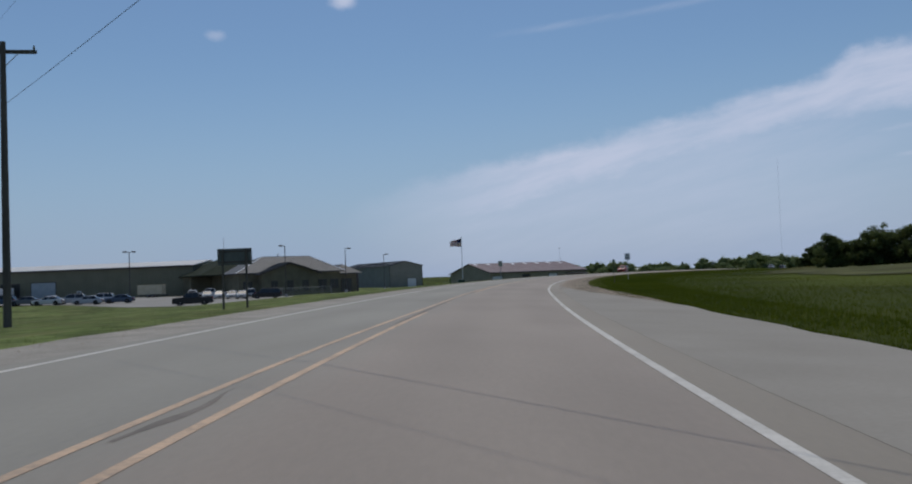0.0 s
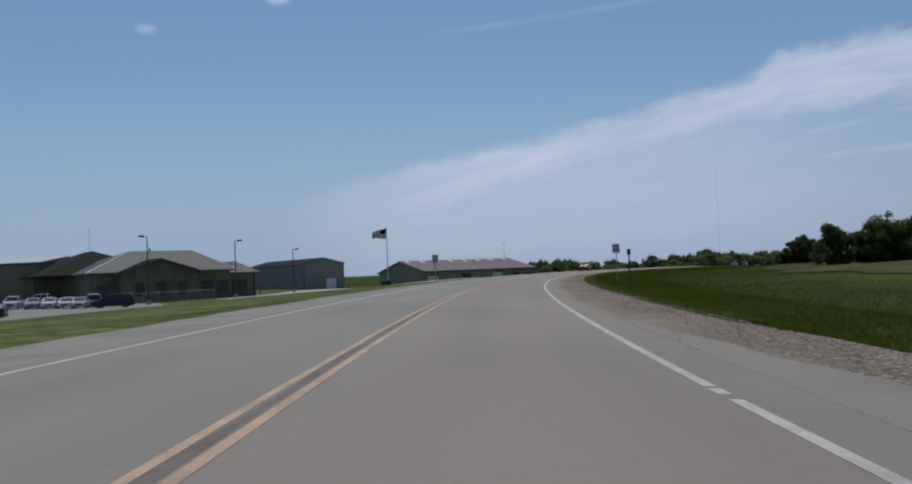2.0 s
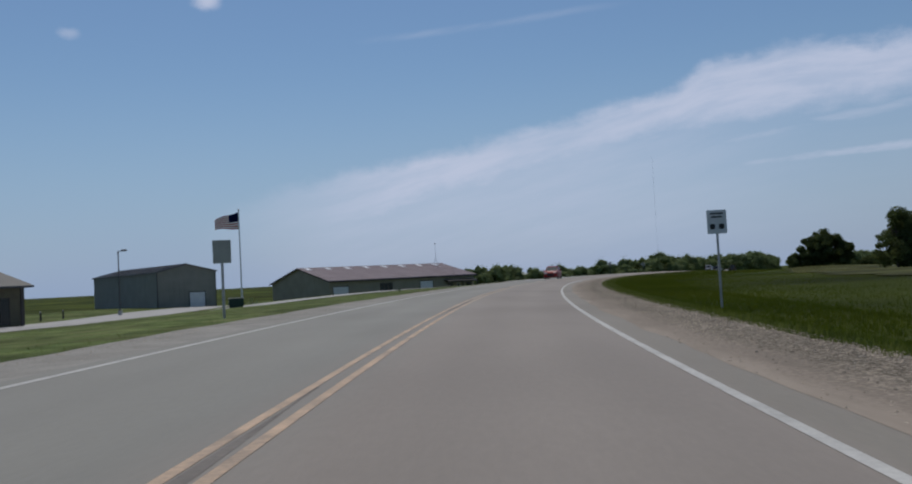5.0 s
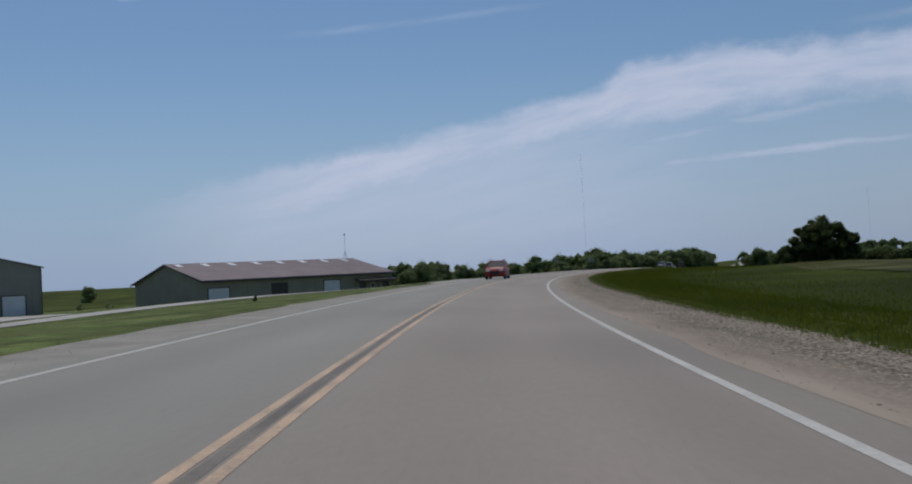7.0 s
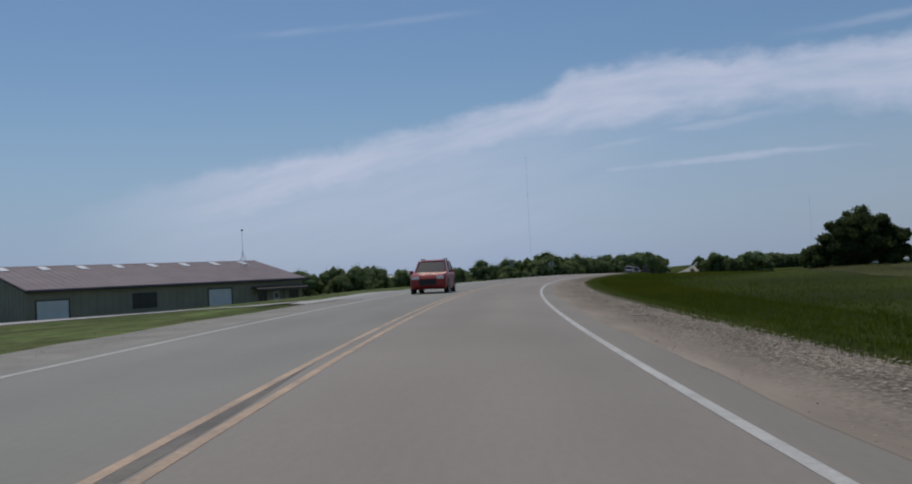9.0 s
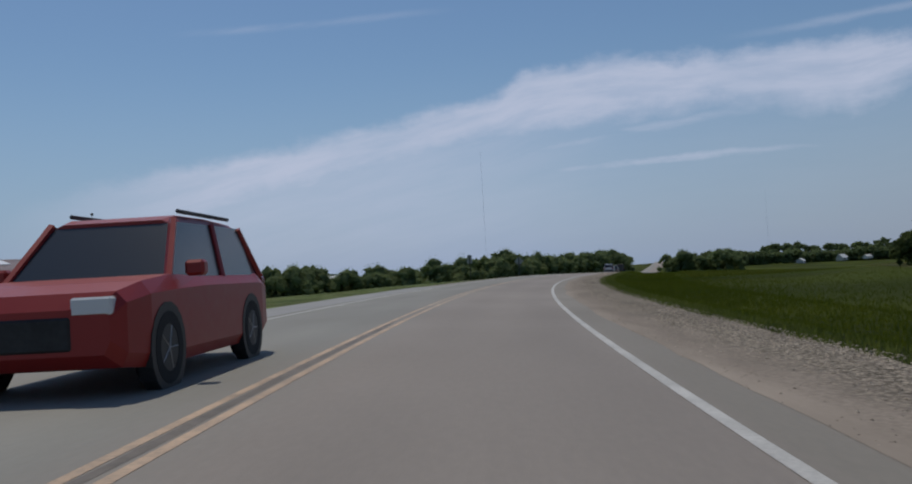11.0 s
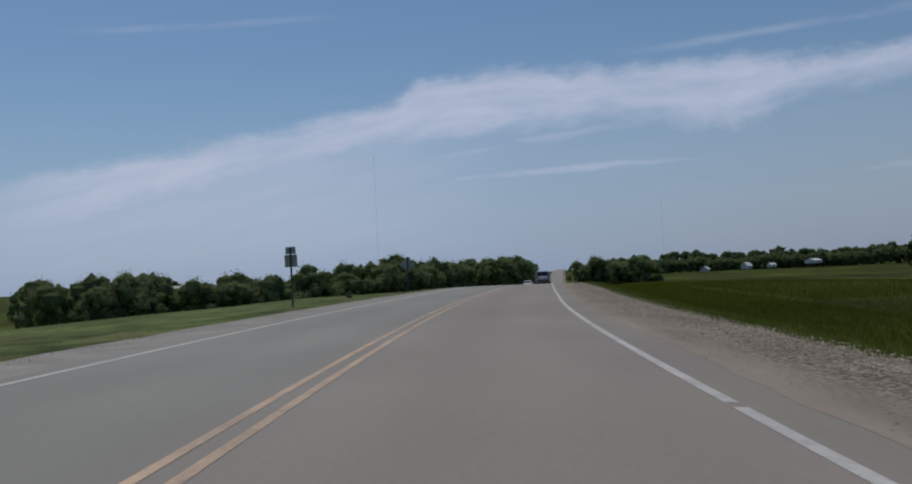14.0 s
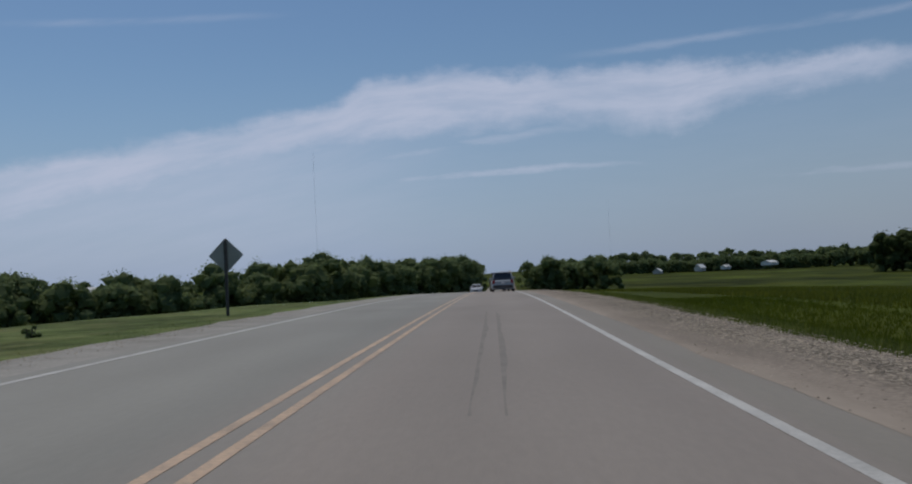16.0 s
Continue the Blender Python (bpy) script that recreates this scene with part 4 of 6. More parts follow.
def shed():
    W, L, E, R = 11.0, 32.0, 6.4, 7.7
    # local x runs along the gable end that faces the road
    b = base("storage_shed", at(-19.84, 254.26, 32.7, -3.6), "tall grey metal storage shed with a low gable", "shed")
    sh = bmesh.new()
    prism(sh, [(0, -0.9), (W, -0.9), (W, E), (W / 2, R), (0, E)], 1, 0, L)
    part("wall", sh, M["shed_wall"], b)
    roof = bmesh.new()
    k, o = (R - E) / (W / 2), 0.3
    prism(roof, [(-o, E - k * o), (W / 2, R), (W + o, E - k * o), (W + o, E - k * o + 0.18), (W / 2, R + 0.18), (-o, E - k * o + 0.18)], 1, -o, L + o)
    r = part("roof", roof, M["shed_roof"], b, "dark low-pitched metal roof")
    sm = bmesh.new()
    for i in range(34):
        y = -0.2 + i * 0.97
        prism(sm, [(-o, E - k * o + 0.17), (W / 2, R + 0.17), (W / 2, R + 0.29), (-o, E - k * o + 0.29)], 1, y - 0.09, y + 0.09)
    part("roof_seam", sm, M["shed_roof"], r)
    ribs = bmesh.new()
    ribbed_wall(ribs, 0.3, W - 0.3, 0, 0.05, E - 0.1, 0.9, 0.03, ((5.8, 8.9),))
    for i in range(34):
        box(ribs, -0.03, 0.02, 0.3 + i * 0.95, 0.38 + i * 0.95, 0.05, E - 0.2)
    part("siding_rib", ribs, M["shed_wall"], b)["kind"] = "stuff"
    rollup_door(b, 5.9, 8.8, 0, 0.0, 2.7, M["white_metal"], "pale grey roll-up door")
    for x in (0, W):
        part("corner_trim", bbox(x - 0.06, x + 0.06, -0.05, 0.05, 0, E), M["trim"], b)


def roof_caps(parent, x0, x1, y0, y1, eave, ridge, over, inset, material, seam):
    """Pale caps on the ridge and the four hips of a long hip roof, and standing seams on its front slope."""
    x0, x1, y0, y1 = x0 - over, x1 + over, y0 - over, y1 + over
    ym = (y0 + y1) / 2
    a, b = Vector((x0 + inset[0], ym, ridge)), Vector((x1 - inset[1], ym, ridge))
    part("ridge_cap", tube(bmesh.new(), a, b, 0.11, None, 6), M[material], parent, "pale metal ridge cap")
    for p, q in (((x0, y0), a), ((x0, y1), a), ((x1, y0), b), ((x1, y1), b)):
        part("hip_cap", tube(bmesh.new(), (*p, eave), q, 0.1, None, 6), M[material], parent, "pale metal hip cap")
    sm = bmesh.new()
    k = (ridge - eave) / (ym - y0)
    x = x0 + 0.6
    while x < x1 - 0.3:
        reach = min(1.0, (x - x0) / inset[0], (x1 - x) / inset[1]) * (ym - y0)
        prism(sm, [(y0, eave - 0.02), (y0 + reach, eave + k * reach - 0.02), (y0 + reach, eave + k * reach + 0.04), (y0, eave + 0.04)], 0, x - 0.03, x + 0.03)
        x += 0.6
    part("roof_seam", sm, M[seam], parent)


def office():
    """Brick office: a hip-roofed block with a gabled wing towards the road."""
    b = base("office_building", at(-35.5, 181.0, 32.7, -3.4), "low brick office building with grey metal hip roofs", "office")
    E = 4.55
    part("wall", bbox(-10, 12.5, 1, 19, -0.9, E), M["office_wall"], b, "brown brick wall")
    main = part("main_roof", hip_roof(-10, 12.5, 1, 19, E + 0.2, 8.3, 0.8, 0.2, (9.2, 4.0)), M["office_roof"], b, "grey metal hip roof")
    roof_caps(main, -10, 12.5, 1, 19, E + 0.2, 8.3, 0.8, (9.2, 4.0), "skylight", "office_roof")
    part("rear_wall", bbox(-14.5, 5, 19, 36, -0.9, E), M["office_wall"], b, "brown brick wall")
    # stands for the main roof's left slope, its shade put into the colour
    part("shaded_slope", hip_roof(-14.5, 5, 10, 36, E + 0.2, 8.95, 0.8), M["shaded_roof"], b, "hip roof coloured dark green as the main roof's shaded left slope")
    w = bmesh.new()
    prism(w, [(-6, -0.9), (6, -0.9), (6, E), (0, 6.5), (-6, E)], 1, -1.5, 1)
    part("wing_wall", w, M["office_wall"], b, "brown brick gable wall")
    k = (6.5 - E) / 6
    r = bmesh.new()
    prism(r, [(-6.8, E - 0.8 * k), (0, 6.52), (6.8, E - 0.8 * k), (6.8, E - 0.8 * k + 0.2), (0, 6.72), (-6.8, E - 0.8 * k + 0.2)], 1, -2.2, 7)
    wr = part("wing_roof", r, M["office_roof"], b, "grey metal gable roof")
    sm = bmesh.new()
    for sx in (-1, 1):
        for i in range(12):
            y = -1.9 + i * 0.6
            prism(sm, [(sx * 6.8, E - 0.8 * k + 0.19), (0, 6.71), (0, 6.78), (sx * 6.8, E - 0.8 * k + 0.26)], 1, y - 0.035, y + 0.035)
    part("roof_seam", sm, M["office_roof"], wr)
    f = bmesh.new()
    prism(f, [(-6.9, E - 0.85 * k - 0.15), (0, 6.4), (6.9, E - 0.85 * k - 0.15), (6.9, E - 0.8 * k + 0.22), (0, 6.76), (-6.9, E - 0.8 * k + 0.22)], 1, -2.28, -2.2)
    part("fascia", f, M["trim"], wr)
    part("side_wall", bbox(12.5, 18, 4, 15, -0.9, 4.1), M["office_wall"], b, "brown brick wall")
    part("side_roof", hip_roof(13.2, 18, 4, 15, 4.2, 6.2, 0.9), M["office_roof"], b, "grey metal porch roof")
    for x in (-4, -0.6, 2.8):
        window_unit(b, x, x + 1.3, -1.5, 1.0, 2.9, 1)
    for x in (-9, 7.5, 10.2):
        window_unit(b, x, x + 1.8, 1, 1.0, 2.9, 1)
    window_unit(b, 14.2, 16.6, 4, 0.2, 2.9, 2, "glazed_door")
    part("band_course", bbox(-6.05, 6.05, -1.56, -1.45, 0.75, 0.9), M["trim"], b)
    for x in (12.9, 17.5):
        part("entrance_post", bbox(x, x + 0.35, 2.9, 3.25, 0, 4.0, 0.03), M["trim"], b)
    v = bmesh.new()
    tube(v, (2, 10, 8), (2, 10, 8.9), 0.15)
    part("roof_vent", v, M["steel"], b)


def depot():
    L, W, E = 62.0, 26.0, 6.95
    b = base("depot_building", at(-59.0, 194.4, 0, -3.5), "long drab metal depot with roll-up doors", "depot")
    sh = bmesh.new()
    prism(sh, [(0, -0.9), (W, -0.9), (W, E), (W / 2, E + 1.35), (0, E)], 0, -L, 0)
    part("wall", sh, M["depot_wall"], b)
    ribs = bmesh.new()
    ribbed_wall(ribs, -L + 0.3, -0.3, 0, 0.05, E - 0.1, 0.95, 0.03, ((-36.3, -30.5), (-43.0, -38.6)))
    part("siding_rib", ribs, M["depot_wall"], b)["kind"] = "stuff"
    part("roof", gable_roof(-L, 0, 0, W, E, E + 1.35, 0.35), M["depot_roof"], b, "pale grey metal roof")
    part("eave_trim", bbox(-L - 0.35, 0.35, -0.5, -0.36, E - 0.25, E + 0.02), M["trim"], b)
    rollup_door(b, -36.1, -30.7, 0, 0.3, 4.3, M["door_blue"], "pale blue-grey roll-up door")
    # no opening is cut: a black panel gives the bay's inner shade
    o = part("open_bay_shade", bbox(-42.8, -38.8, -0.03, 0.04, 0.1, 4.1), M["sign_black"], b, "black panel standing for the shaded inside of an open doorway")
    part("bay_frame", box(box(bbox(-43.0, -42.8, -0.08, 0.03, 0, 4.3), -38.8, -38.6, -0.08, 0.03, 0, 4.3), -42.8, -38.8, -0.08, 0.03, 4.1, 4.3), M["trim"], o)
    walk_door(b, -26.0, -25.0, 0, 0.1, 2.2, M["white_metal"])


# dark green that carries the shade of the office roof's left slope
M["shaded_roof"] = surface("shaded_roof", (0.022, 0.03, 0.022), (0.042, 0.05, 0.038), 0.4, 0.97)
M["door_blue"] = surface("door_blue", (0.3, 0.36, 0.4), (0.4, 0.45, 0.48), 1.0, 0.5)
M["far_wall"] = surface("far_wall", (0.45, 0.43, 0.4), (0.6, 0.58, 0.55), 1.0, 0.7)
barn()
shed()
office()
depot()


def far_house(x, y, turn, l, w, e, r, label, z=None, roof="far_roof", wall="far_wall"):
    b = base("farm_building", at(x, y, turn, z), label, "house")
    sh = bmesh.new()
    prism(sh, [(-w / 2, 0), (w / 2, 0), (w / 2, e), (0, r), (-w / 2, e)], 0, -l / 2, l / 2)
    part("wall", sh, M[wall], b)
    part("roof", gable_roof(-l / 2, l / 2, -w / 2, w / 2, e, r, 0.4), M[roof], b)
    for i in range(3):
        x0 = -l / 2 + l * (i + 0.6) / 3.2
        part("window", bbox(x0, x0 + 1.1, -w / 2 - 0.04, -w / 2 + 0.02, 1.0, 2.3), M["window"], b)


far_house(-54.5, 212, 0, 8, 9, 6.6, 7.4, "pale building half hidden behind the depot", z=-3.4, roof="depot_roof")
far_house(580, 696, 20, 15, 7, 1.9, 3.3, "long white farm shed across the fields", z=0.5, wall="far_roof")
far_house(551, 776, 35, 8, 6, 2.0, 3.9, "small white farmhouse beyond the fields", z=-3.0)
far_house(578, 759, 10, 6.5, 6, 2.6, 5.2, "small grey-gabled farmhouse beyond the fields", z=-2.2)
far_house(600, 754, 0, 5.5, 5, 1.8, 3.2, "small white outbuilding beyond the fields", z=-1.4, wall="far_roof")
far_house(125, 621, 20, 14, 9, 3.5, 6.0, "white-roofed house among distant trees", z=-5.0)


# ---- paved yards ----
LOT_LIFT = 0.14
M["lot"] = surface("lot_paving", (0.2, 0.2, 0.19), (0.3, 0.295, 0.28), 0.15, 0.9, 0, 0.004, 20.0)

def patch(name, pts, material, label, lift=0.03, step=2.0, group=""):
    """A paved strip laid on the ground between two edges: pts are pairs of edge points."""
    bm = bmesh.new()
    rows = []
    for (a, b), (c, d) in zip(pts, pts[1:]):
        a, b, c, d = (Vector(p) for p in (a, b, c, d))
        n = max(1, int((c - a).length / step))
        for i in range(n):
            rows.append((a.lerp(c, i / n), b.lerp(d, i / n)))
    rows.append((Vector(pts[-1][0]), Vector(pts[-1][1])))
    grid = []
    for a, b in rows:
        m = 14
        line = []
        for j in range(m + 1):
            p = a.lerp(b, j / m)
            line.append(bm.verts.new((p.x, p.y, gz(p.x, p.y) + lift)))
        grid.append(line)
    for r0, r1 in zip(grid, grid[1:]):
        for j in range(len(r0) - 1):
            bm.faces.new((r0[j], r0[j + 1], r1[j + 1], r1[j]))
    bmesh.ops.recalc_face_normals(bm, faces=bm.faces[:])
    if bm.faces[:][0].normal.z < 0:
        bmesh.ops.reverse_faces(bm, faces=bm.faces[:])
    ob = link_mesh(name, bm, material)
    return tagged(ob, label, "pavement", kind="structure")


def drive_edges(half=2.0):
    """Pairs of points on the driveway's two sides."""
    out = []
    for k, (x, y, _) in enumerate(DRIVE[:-2]):
        a, b = DRIVE[max(k - 1, 0)], DRIVE[k + 1]
        d = Vector((b[0] - a[0], b[1] - a[1])).normalized()
        out.append(((x - d.y * half, y + d.x * half), (x + d.y * half, y - d.x * half)))
    # the mouth widens into the paved shoulder
    for f, m in ((213.5, 206.0), (219.0, 203.5), (226.0, 202.0)):
        n = -10.0 if f < 215 else (-8.0 if f < 220 else -5.7)
        p, q = on_road(f, n), on_road(m, max(n, -7.0))
        out.append(((float(p[0]), float(p[1])), (float(q[0]), float(q[1]))))
    return out


patch("driveway", drive_edges(1.5), M["concrete"], "pale concrete driveway past the barn", 0.12, 1.0)
patch("yard", [((-24, 200), (-24, 168)), ((-16, 250), (-12, 180)), ((-4, 256), (-4, 190)), ((2, 262), (3, 206))], M["concrete"], "pale concrete yard in front of the shed", 0.12, 2.0)
patch("parking_lot", [((-120, 190), (-120, 152)), ((-80, 190), (-80, 146)), ((-62, 190), (-62, 139)), ((-50, 184), (-46, 122)), ((-40, 176), (-34, 121)), ((-33, 172), (-26, 150))], M["lot"], "grey paved parking lot with parked cars", LOT_LIFT, 2.0)


# ---- signs, poles, masts ----
def facing(x, y, turn, z=None):
    return at(x, y, turn, z)


def plate(w, h, r=0.04, t=0.012, diamond=False):
    """A thin sign plate with rounded corners in the xz plane, centred."""
    bm = bmesh.new()
    pts = []
    for cx, cz, a0 in ((w / 2 - r, h / 2 - r, 0), (-w / 2 + r, h / 2 - r, 90), (-w / 2 + r, -h / 2 + r, 180), (w / 2 - r, -h / 2 + r, 270)):
        for i in range(4):
            a = radians(a0 + 30 * i)
            pts.append((cx + r * math.cos(a), cz + r * math.sin(a)))
    if diamond:
        c = math.sqrt(0.5)
        pts = [((p - q) * c, (p + q) * c) for p, q in pts]
    prism(bm, pts, 1, -t / 2, t / 2)
    return bm


def shifted(bm, x=0.0, y=0.0, z=0.0):
    bmesh.ops.translate(bm, verts=bm.verts[:], vec=(x, y, z))
    return bm


def post(parent, h, w=0.06, material="steel", name="post"):
    bm = bmesh.new()
    box(bm, -w / 2, w / 2, -w / 2, w / 2, -0.25, h, w * 0.15)
    return part(name, bm, M[material], parent)


def road_sign(x, y, turn, top, plates, label, w=0.07, mat="sign_back", z=None, postmat="steel", behind=False):
    """Sign on one post; plates: (width, height, centre below top, diamond, material)."""
    g = gz(x, y) if z is None else z
    top += float(lean(x, y))
    b = base("road_sign", pose(x, y, g, 0, 0, turn), label, "sign")
    post(b, top - g - 0.05, w, postmat)
    for pw, ph, dz, dia, m in plates:
        part("plate", shifted(plate(pw, ph, 0.04, 0.012, dia), 0, (w / 2 + 0.01) * (1 if behind else -1), top - g - dz), M[m], b)
    return b


road_sign(6.05, 126.1, 12, 1.75, ((0.62, 0.8, 0.4, False, "sign_back"),), "back of a grey metal road sign on the grass verge", 0.09)
ws = road_sign(24.6, 126.9, -12, 2.4, ((0.75, 0.92, 0.46, False, "sign_white"),), "white rectangular road sign with dark markings", 0.08)
WS_TOP = 2.4 + float(lean(24.6, 126.9)) - gz(24.6, 126.9)
for dx in (-0.17, 0.17):
    part("marking", shifted(plate(0.2, 0.2, 0.04, 0.006), dx, -0.06, WS_TOP - 0.64), M["sign_black"], ws)
for k, wd in ((0.14, 0.5), (0.27, 0.42)):
    part("marking", shifted(plate(wd, 0.06, 0.01, 0.006), 0, -0.06, WS_TOP - k), M["sign_black"], ws)
mm = road_sign(16.2, 91.5, -8, 1.12, ((0.22, 0.34, 0.17, False, "sign_green"),), "narrow green marker plate on a dark wooden post", 0.07, postmat="wood_pole")
road_sign(75.2, 291.6, -20, 2.4, ((0.5, 0.36, 0.2, False, "sign_back"), (0.62, 0.62, 0.72, False, "sign_back")), "two stacked sign plates seen from behind on one post", 0.09, postmat="trim", behind=True)
road_sign(92.85, 317.3, -33, 2.45, ((0.98, 0.98, 0.68, True, "sign_back"),), "diamond warning sign seen from behind", 0.11, postmat="trim", behind=True)


def board_sign(x, y, turn):
    g = gz(x, y)
    b = base("board_sign", pose(x, y, g, 0, 0, turn), "weathered board sign on two wooden posts, seen from behind", "sign")
    top = 1.42 + float(lean(x, y)) - g
    for px in (-0.55, 0.55):
        bm = bmesh.new()
        box(bm, px - 0.045, px + 0.045, -0.045, 0.06, -0.3, top - 0.05, 0.01)
        part("post", bm, M["wood_pole"], b)
    p = part("board", bbox(-0.8, 0.8, 0.09, 0.14, top - 0.78, top, 0.008), M["board_back"], b, "dark grey back of the sign board")
    for z in (0.14, 0.64):
        part("batten", bbox(-0.78, 0.78, 0.06, 0.09, top - z - 0.04, top - z + 0.04), M["wood_pole"], p)


board_sign(-10.7, 40.85, 2)


def utility_pole(x, y, h, arm_turn):
    g = gz(x, y)
    b = base("utility_pole", pose(x, y, g, 0, 0, arm_turn), "weathered wooden utility pole with one crossarm", "pole")
    part("pole", tube(bmesh.new(), (0, 0, -0.5), (0, 0, h), 0.16, 0.11, 12), M["wood_pole"], b)
    arm = part("crossarm", bbox(-1.2, 1.2, 0.1, 0.22, h - 0.42, h - 0.28, 0.01), M["wood_pole"], b)
    for xx in (-1.1, -0.5, 1.1):
        part("insulator", tube(bmesh.new(), (xx, 0.16, h - 0.28), (xx, 0.16, h - 0.1), 0.05, 0.035), M["sign_back"], arm)
    br = bmesh.new()
    for s in (-1, 1):
        tube(br, (s * 0.55, 0.1, h - 0.42), (0, 0.08, h - 1.0), 0.015)
    part("brace", br, M["steel"], arm)
    return b, g


P1, P2 = (-17.65, 33.6), (19.0, -14.3)
_, g1 = utility_pole(*P1, 11.2, 10)
_, g2 = utility_pole(*P2, 11.2, 10)


def cable(name, a, b, sag, label, r=0.012):
    cu = bpy.data.curves.new(name, "CURVE")
    cu.dimensions, cu.bevel_depth, cu.bevel_resolution = "3D", r, 1
    sp = cu.splines.new("POLY")
    n = 24
    sp.points.add(n)
    a, b = Vector(a), Vector(b)
    for i in range(n + 1):
        p = a.lerp(b, i / n)
        p.z -= sag * 4 * (i / n) * (1 - i / n)
        sp.points[i].co = (*p, 1)
    cu.materials.append(M["rubber"])
    tagged(new(name, cu), label, "cable")


cable("power_cable", (P1[0], P1[1], g1 + 8.7), (P2[0], P2[1], g2 + 8.7), 0.3, "black power cable between the utility poles", 0.008)
cable("power_cable", (P1[0] - 1.0, P1[1], g1 + 11.1), (P2[0] - 1.0, P2[1], g2 + 11.1), 0.4, "thin overhead wire between the utility poles", 0.004)


def lot_lamp(x, y, top, turn, heads=1):
    g = gz(x, y)
    b = base("lot_lamp", pose(x, y, g, 0, 0, turn), "tall dark parking lot lamp on a concrete foot", "street lamp", "lot lamps")
    h = top + float(lean(x, y)) - g
    part("foot", tube(bmesh.new(), (0, 0, -0.2), (0, 0, 0.7), 0.3, 0.28, 12), M["concrete"], b)
    part("pole", tube(bmesh.new(), (0, 0, 0.7), (0, 0, h), 0.09, 0.07), M["trim"], b)
    for s in ((1,) if heads == 1 else (1, -1)):
        a = part("arm", tube(bmesh.new(), (0, 0, h - 0.1), (s * 0.7, 0, h - 0.05), 0.04), M["trim"], b)
        bm = bbox(min(s * 0.4, s * 1.15), max(s * 0.4, s * 1.15), -0.22, 0.22, h - 0.12, h + 0.14, 0.05)
        part("lamp_head", bm, M["trim"], a)


lot_lamp(-23.4, 181.8, 5.95, 5)
lot_lamp(-18.6, 220.5, 5.5, 5)
lot_lamp(-60.8, 161.4, 5.6, 20, 2)
lot_lamp(-32.8, 165.7, 6.2, 185)


def mast(name, x, y, top, r, label, guys=0.0, z=None):
    g = gz(x, y) if z is None else z
    b = base(name, pose(x, y, g), label, "mast")
    h = top + float(lean(x, y)) - g
    leg = bmesh.new()
    for i in range(3):
        a = i * 2.0944
        tube(leg, (r * math.cos(a), r * math.sin(a), 0), (r * math.cos(a), r * math.sin(a), h), r * 0.13, None, 4)
    part("leg", leg, M["mast"], b)
    br = bmesh.new()
    n = int(h / (r * 3.2))
    for i in range(n):
        z0, z1 = h * i / n, h * (i + 1) / n
        a0, a1 = i * 2.0944, (i + 1) * 2.0944
        for k in (0, 2.0944):
            tube(br, (r * math.cos(a0 + k), r * math.sin(a0 + k), z0), (r * math.cos(a1 + k), r * math.sin(a1 + k), z1), r * 0.08, None, 3)
    part("lattice", br, M["mast"], b)


M["mast"] = surface("mast_paint", (0.6, 0.62, 0.66), (0.7, 0.72, 0.76), 1.0, 0.6)
mast("radio_mast", 499, 1336, 168, 0.21, "very tall thin lattice radio mast far off")
mast("radio_mast", 973, 1321, 112, 0.2, "tall thin lattice radio mast far off")


def roof_antenna(x, y, foot, top):
    b = base("roof_antenna", pose(x, y, foot + float(lean(x, y))), "thin antenna pole on a tripod above the barn roof", "antenna")
    h = top - foot
    for i in range(3):
        a = i * 2.0944 + 0.4
        part("tripod_leg", tube(bmesh.new(), (0.75 * math.cos(a), 0.75 * math.sin(a), 0), (0, 0, 2.0), 0.04, 0.03, 5), M["mast"], b)
    part("pole", tube(bmesh.new(), (0, 0, 0.3), (0, 0, h), 0.035, 0.025, 6), M["mast"], b)
    ball = bmesh.new()
    bmesh.ops.create_icosphere(ball, subdivisions=2, radius=0.16)
    part("sensor", shifted(ball, 0, 0, h), M["trim"], b)


roof_antenna(35.0, 297.5, 2.9, 8.1)
mast("antenna_mast", -57.9, 216.6, 10.5, 0.12, "slender antenna mast behind the office")


